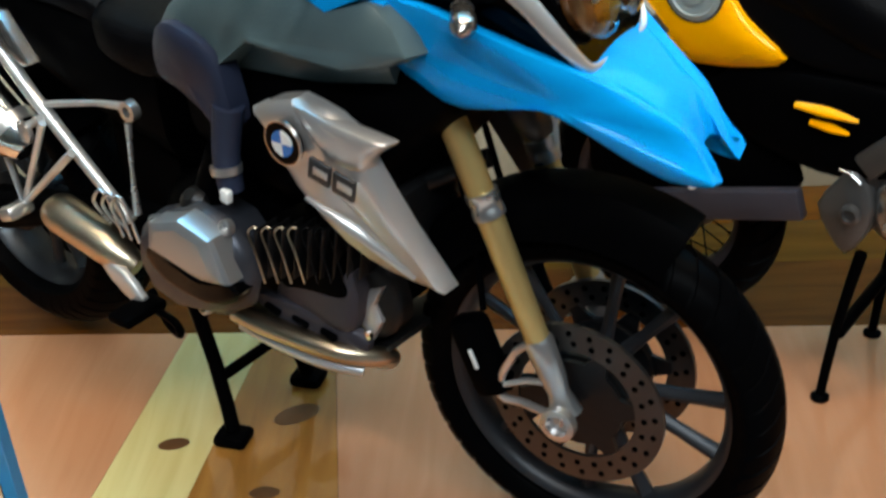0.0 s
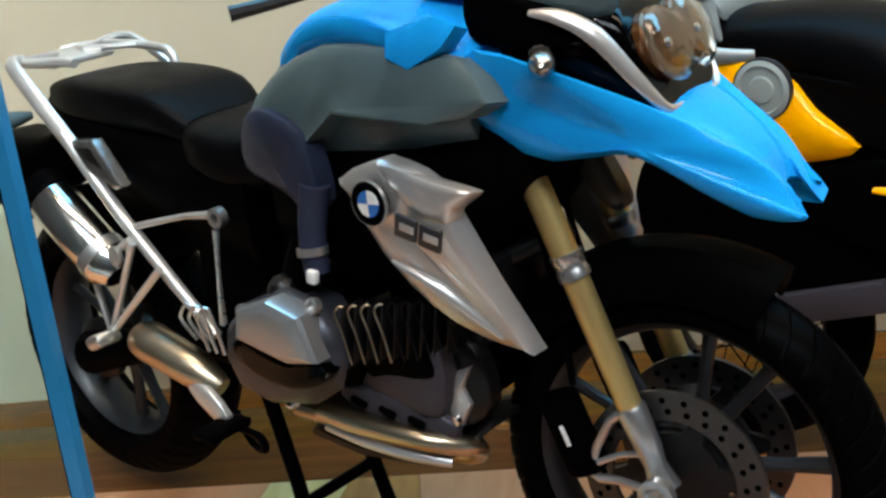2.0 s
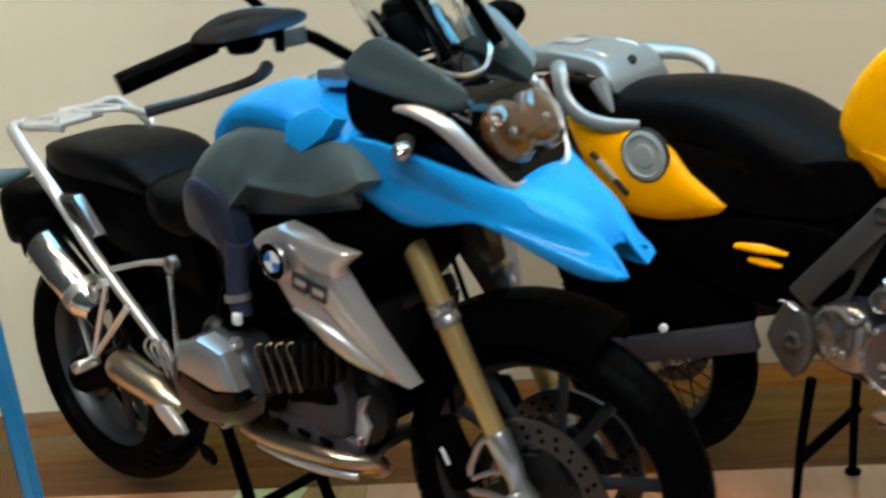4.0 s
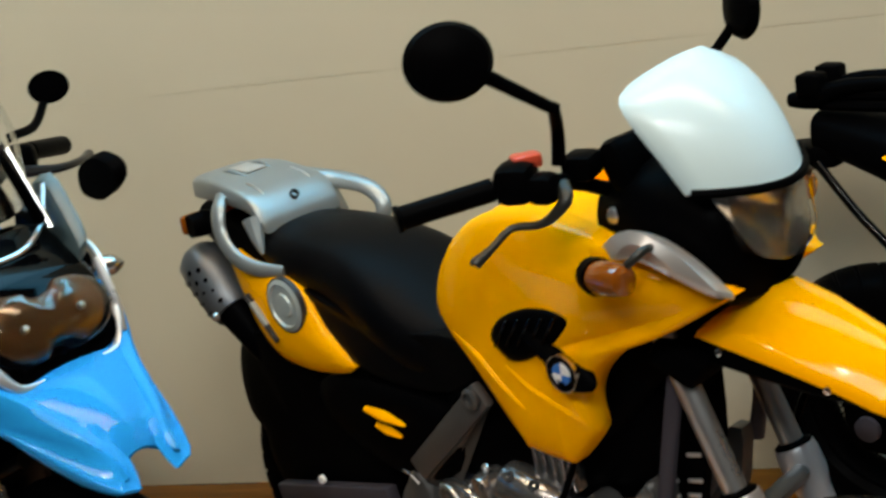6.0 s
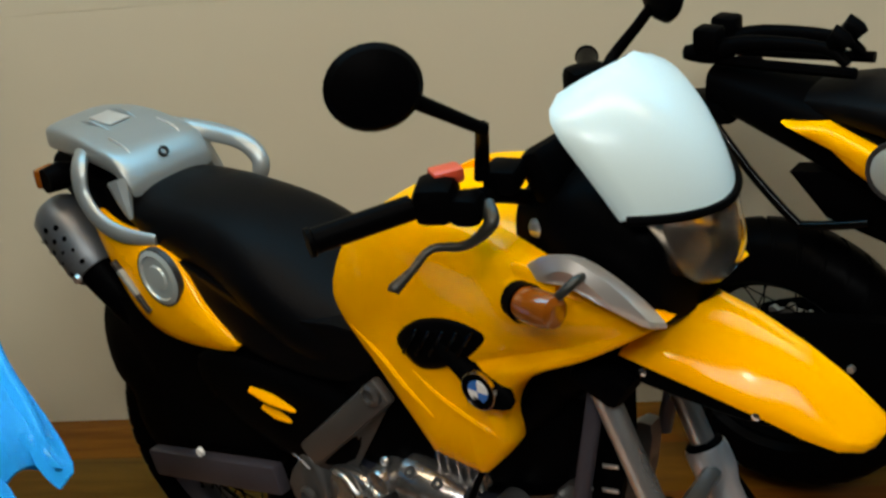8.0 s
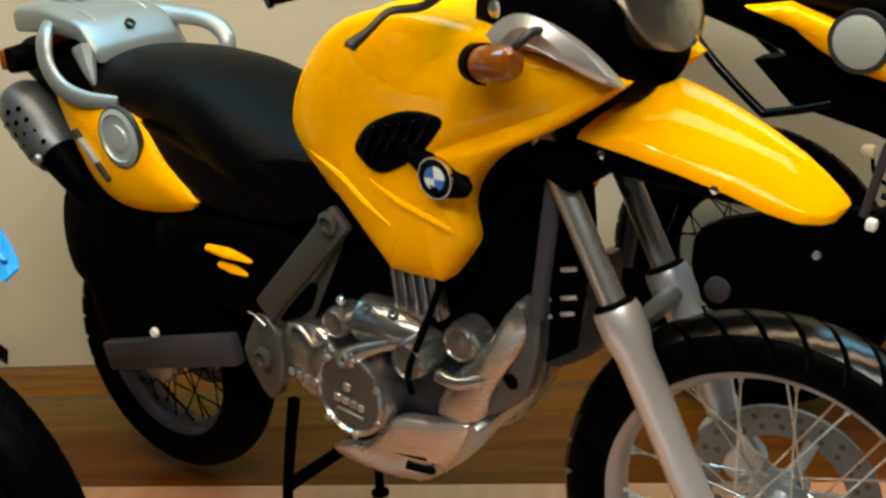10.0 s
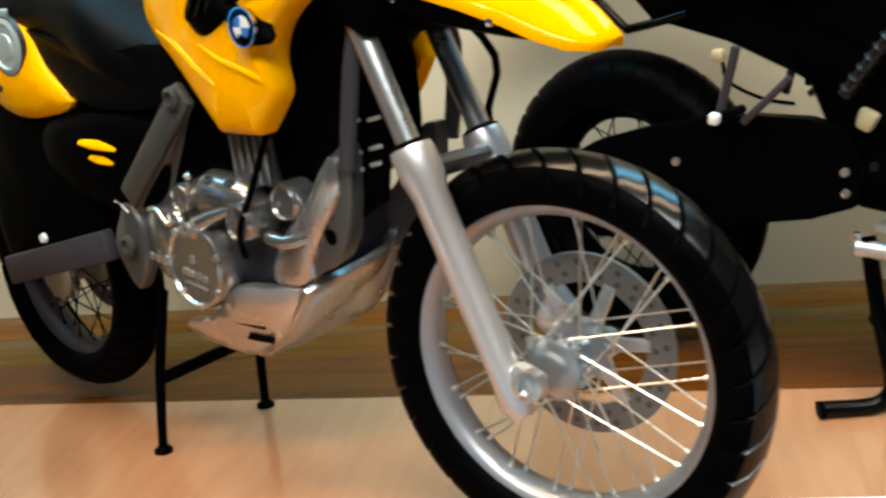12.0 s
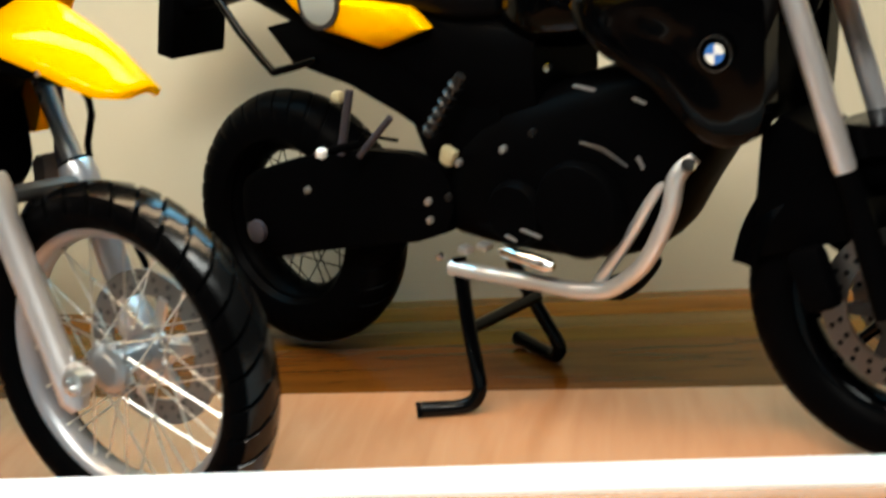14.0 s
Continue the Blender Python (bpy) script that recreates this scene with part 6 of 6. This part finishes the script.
        part("sub_frame", panel([(-1.34, 0.1 * side, 0.738), (-1.168, 0.105 * side, 0.694), (-1.032, 0.105 * side, 0.635), (-0.95, 0.105 * side, 0.592), (-0.85, 0.105 * side, 0.6), (-0.78, 0.105 * side, 0.8), (-1.0, 0.105 * side, 0.86), (-1.25, 0.1 * side, 0.85), (-1.42, 0.095 * side, 0.82)], (0, 0.012 * side, 0), 0.05, smooth=False, levels=(0.0, 0.06)), "black", bike)
        if side < 0:
            part("chain_case", panel([(-1.545, -0.116, 0.43), (-1.48, -0.12, 0.483), (-1.24, -0.122, 0.54), (-1.0, -0.12, 0.55), (-0.9, -0.118, 0.5), (-0.915, -0.118, 0.38), (-1.1, -0.12, 0.335), (-1.24, -0.122, 0.312), (-1.4, -0.12, 0.28), (-1.5, -0.118, 0.272), (-1.545, -0.116, 0.33)], (0, -0.008, 0), 0.03, 2, levels=(0.0, 0.04, 0.1)), "black", bike, "deep black swing arm and chain case")
        else:
            part("swing_arm", tube([(-0.9, 0.12, 0.44), (-1.15, 0.125, 0.425), (-1.46, 0.125, 0.37), (-1.58, 0.12, 0.35)], [0.04, 0.05, 0.05, 0.025], 14, flat=0.3), "black", bike)
        part("brake_rod", tube([(-1.24, 0.09 * side, 0.31), (-1.091, 0.09 * side, 0.347), (-0.98, 0.09 * side, 0.385)], 0.008, 8, 1), "black", bike)
        part("shock_strut", tube([(-1.118, 0.15 * side, 0.544), (-1.018, 0.15 * side, 0.634)], 0.008, 10, 1), "greyarm", bike, "dull grey strut")
        part("axle_nut", lathe([(0.001, 0), (0.028, 0), (0.028, 0.012), (0.016, 0.016), (0.001, 0.016)], (-1.478, 0.14 * side, 0.338), (0, side, 0), 18), "greyarm", bike)
        part("block_arm", tube([(-1.115, 0.26 * side, 0.575), (-1.12, 0.15 * side, 0.57)], 0.01, 8, 1), "black", bike)
        part("peg_hanger", tube([(-1.128, 0.15 * side, 0.69), (-1.172, 0.15 * side, 0.545)], 0.0095, 10, 1), "greyarm", bike)
        part("hanger_wire", tube([(-1.16, 0.145 * side, 0.66), (-1.15, 0.14 * side, 0.62), (-1.08, 0.14 * side, 0.59), (-1.02, 0.13 * side, 0.58)], 0.004, 8, 4), "black", bike)
        part("mount_block", block((-1.115, 0.27 * side, 0.575), (0.021, 0.02, 0.023), (0, 10, 0), 0.006), "white", bike, "small white block")
        # Bolts; the chrome one at s -0.574 is a chip set as a highlight.
        for s, z, mat in ((-1.246, 0.468, "alloy"), (-0.896, 0.469, "alloy"), (-0.895, 0.429, "alloy"), (-0.876, 0.351, "chrome"), (-0.806, 0.558, "alloy"), (-0.84, 0.483, "dark"), (-0.692, 0.592, "alloy"), (-0.574, 0.755, "chrome"), (-0.62, 0.628, "dark")):
            part("bolt", lathe([(0.001, 0), (0.0085, 0), (0.0075, 0.009), (0.001, 0.01)], (s, 0.19 * side, z), (0, side, 0), 12), mat, bike)
        part("engine_cover", lathe([(0.1, 0), (0.1, 0.04), (0.09, 0.055), (0.07, 0.06), (0.001, 0.058)], (-0.55, 0.115 * side, 0.47), (0, side, 0), 28), "black", bike)
        part("engine_cover", lathe([(0.07, 0), (0.07, 0.04), (0.06, 0.055), (0.001, 0.055)], (-0.7, 0.115 * side, 0.45), (0, side, 0), 28), "black", bike)
        shock = part("shock_absorber", tube([(-0.81, 0.16 * side, 0.73), (-0.91, 0.16 * side, 0.605)], 0.012, 12, 1), "dark", bike)
        for k in range(6):
            part("spring_coil", lathe([(0.012, -0.004), (0.018, 0.0), (0.012, 0.004)], (-0.826 - 0.015 * k, 0.16 * side, 0.71 - 0.0187 * k), (-0.62, 0, -0.78), 14, closed=True), "dark", shock)
        part("cover_edge", tube([(-0.52, 0.182 * side, 0.612), (-0.47, 0.182 * side, 0.6), (-0.42, 0.18 * side, 0.57)], [0.003, 0.004, 0.002], 6, 2), "dark", bike)
    part("stand_brace", tube([(-0.865, -0.135, 0.17), (-0.865, 0.135, 0.17)], 0.014, 10, 1), "gloss", bike)
    part("engine", loft([(-0.92, 0.46, 0.1, 0.1), (-0.8, 0.5, 0.14, 0.15), (-0.6, 0.53, 0.15, 0.19), (-0.44, 0.57, 0.14, 0.19), (-0.36, 0.63, 0.13, 0.14), (-0.29, 0.68, 0.12, 0.09), (-0.23, 0.71, 0.1, 0.06)], 24, 3), "black", bike, "black engine")
    part("header_pipe", tube([(-0.325, -0.1, 0.58), (-0.352, -0.12, 0.54), (-0.367, -0.122, 0.473), (-0.418, -0.122, 0.378), (-0.47, -0.122, 0.328), (-0.521, -0.122, 0.3), (-0.6, -0.122, 0.292), (-0.667, -0.122, 0.297), (-0.8, -0.127, 0.302), (-0.9, -0.13, 0.308)], 0.0175, 16), "satin", bike, "silver exhaust header pipe")
    part("header_pipe", tube([(-0.37, -0.1, 0.55), (-0.395, -0.118, 0.515), (-0.453, -0.118, 0.426), (-0.519, -0.116, 0.338), (-0.55, -0.1, 0.305)], 0.0135, 14), "satin", bike)
    part("pipe_nut", lathe([(0.001, 0), (0.014, 0), (0.013, 0.014), (0.001, 0.015)], (-0.322, -0.122, 0.568), (0.3, -1, 0.2), 14), "chrome", bike)
    # Thin bright bars in place of specular streaks on the black engine.
    for q, z, w, tilt in ((-0.506, 0.716, 0.05, 10), (-0.389, 0.695, 0.03, 20), (-0.392, 0.58, 0.026, 60), (-0.65, 0.42, 0.05, 15), (-0.7, 0.405, 0.03, 20)):
        part("cast_edge", block((q, -0.178, z), (w, 0.006, 0.005), (0, tilt, 0), 0.002), "covermetal", bike)
    part("belly_flap", panel([(-0.58, -0.09, 0.29), (-0.5, -0.09, 0.272), (-0.43, -0.085, 0.342), (-0.44, -0.085, 0.362), (-0.52, -0.09, 0.32)], (0, -0.008, 0), 0.03), "black", bike)
    part("foot_rail", tube([(-0.75, -0.15, 0.37), (-0.735, -0.152, 0.367), (-0.63, -0.156, 0.35), (-0.615, -0.155, 0.347)], [0.008, 0.015, 0.016, 0.008], 14, 1), "chrome", bike, "bright foot rail")
    for q, z in ((-0.79, 0.372), (-0.84, 0.36)):
        part("rail_stub", block((q, -0.15, z), (0.028, 0.03, 0.016), (0, 12, 0), 0.005), "alloy", bike)
    part("number_plate_holder", block((-1.785, 0, 0.822), (0.06, 0.18, 0.16), (0, 14, 0), 0.008), "black", bike, "blank black plate")
    part("rear_mudguard", block((-1.66, 0, 0.89), (0.2, 0.12, 0.05), (0, -10, 0), 0.012), "black", bike)
    part("radiator", block((-0.2, 0, 0.735), (0.04, 0.24, 0.2), (0, 12, 0), 0.012), "black", bike)
    # Added black body that fills the gap between tail and swing arm.
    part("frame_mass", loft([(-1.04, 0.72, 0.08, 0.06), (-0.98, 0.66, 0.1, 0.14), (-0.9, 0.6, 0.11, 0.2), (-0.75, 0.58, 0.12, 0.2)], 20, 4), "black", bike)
    # Pale block standing in for the wall that shows through the frame.
    part("coolant_bottle", block((-0.875, -0.14, 0.556), (0.032, 0.022, 0.042), (0, 24, 0), 0.014, taper=1.3), "cream", bike, "pale block for the wall seen through a gap")
    part("reservoir", block((-1.165, -0.15, 0.674), (0.028, 0.026, 0.026), bevel=0.009), "cream", bike, "small pale connector")
    part("fork_shield", panel([(-0.2, -0.075, 0.62), (-0.16, -0.075, 0.66), (-0.03, -0.075, 0.6), (0.0, -0.075, 0.45), (-0.18, -0.075, 0.4), (-0.226, -0.075, 0.385)], (0, -0.006, 0), 0.15, smooth=False, levels=(0.0, 0.05)), "black", bike)
    part("handlebar", tube([(-0.42, -0.4, 1.12), (-0.3, -0.2, 1.14), (-0.24, 0, 1.08), (-0.3, 0.2, 1.14), (-0.42, 0.4, 1.12)], 0.012, 12), "black", bike)
    part("headlamp_shell", loft([(-0.2, 0.98, 0.1, 0.08), (-0.1, 1.0, 0.12, 0.1), (0.0, 0.97, 0.1, 0.08), (0.04, 0.95, 0.06, 0.05)], 22, 2.6), "yellow", bike, "yellow headlamp fairing")
    return bike


black_machine()


# ---- glass door ----
pane = slab("glass_door", -4.2, -2.202, -0.31, -0.28, 0.27, 4.8, "glass")
tagged(pane, "sliding glass door with a teal polished edge", "door", kind="structure")
pane.visible_shadow = False
slab("glass_edge", -2.2, -2.18, -0.31, -0.28, 0.27, 4.8, "edge", pane, label="teal polished glass edge")
clip = part("glass_clip", block((-2.175, -0.3, 0.318), (0.13, 0.075, 0.024), bevel=0.006), "chrome", pane, "small metal door clip")

# ---- floor boards ----
def board(name, x0, x1, y0, y1, material, turn=0.0):
    bm = block((0, 0, -0.025), (x1 - x0 - 0.001, y1 - y0 - 0.001, 0.05), bevel=0.0006)
    return part(name, bm, material, floor, at=pose((x0 + x1) / 2 * S, (y0 + y1) / 2 * S, 0, 0, 0, turn))


rng = random.Random(4)
for y0, y1, material, lengths in ((1.15, 1.345, "brown", 9.0), (0.955, 1.15, "olive", 9.0)):
    x = -4.2 + rng.uniform(-0.5, 0)
    while x < 3.4:
        end = x + lengths * rng.uniform(0.85, 1.15)
        board("board", max(x, -4.2), min(end, 3.4), y0, y1, material)
        x = end


def brim(x):
    """The slightly slanting line where the pale boards meet the brown ones."""
    return 0.655 - 0.03 * x


def cut_board(corners, material):
    """A board with slanting ends, its four corners in the plan."""
    part("board", rings(bmesh.new(), [[Vector((x, y, z)) for x, y in corners] for z in (-0.05, 0.0)]), material, floor)


cut_board([(-4.2, brim(-4.2) + 0.001), (3.4, brim(3.4) + 0.001), (3.4, 0.9545), (-4.2, 0.9545)], "red")
cut_board([(-4.2, -0.45), (-2.356, -0.45), (-2.229, brim(-2.229)), (-4.2, brim(-4.2))], "pink")
cut_board([(-2.355, -0.45), (-2.158, -0.45), (-2.043, brim(-2.043)), (-2.228, brim(-2.228))], "pine")
cut_board([(-2.157, -0.45), (-1.721, -0.45), (-1.886, brim(-1.886)), (-2.042, brim(-2.042))], "oak")
cut_board([(-1.72, -0.45), (3.4, -0.45), (3.4, brim(3.4)), (-1.885, brim(-1.885))], "pink")
for x, y, r, t in ((-2.165, 0.315, 0.026, 10), (-1.925, 0.405, 0.04, 30), (-1.95, 0.16, 0.024, 0)):
    knot = lathe([(0.001, 0), (r, 0), (0.001, 0.0008)], axis=(0, 0, 1), seg=20)
    bmesh.ops.scale(knot, vec=(1.25, 0.75, 1), verts=knot.verts)
    part("knot", knot, "knot", floor, "dark wood knot", at=pose(x * S, y * S, 0.0004 * S, 0, 0, t))
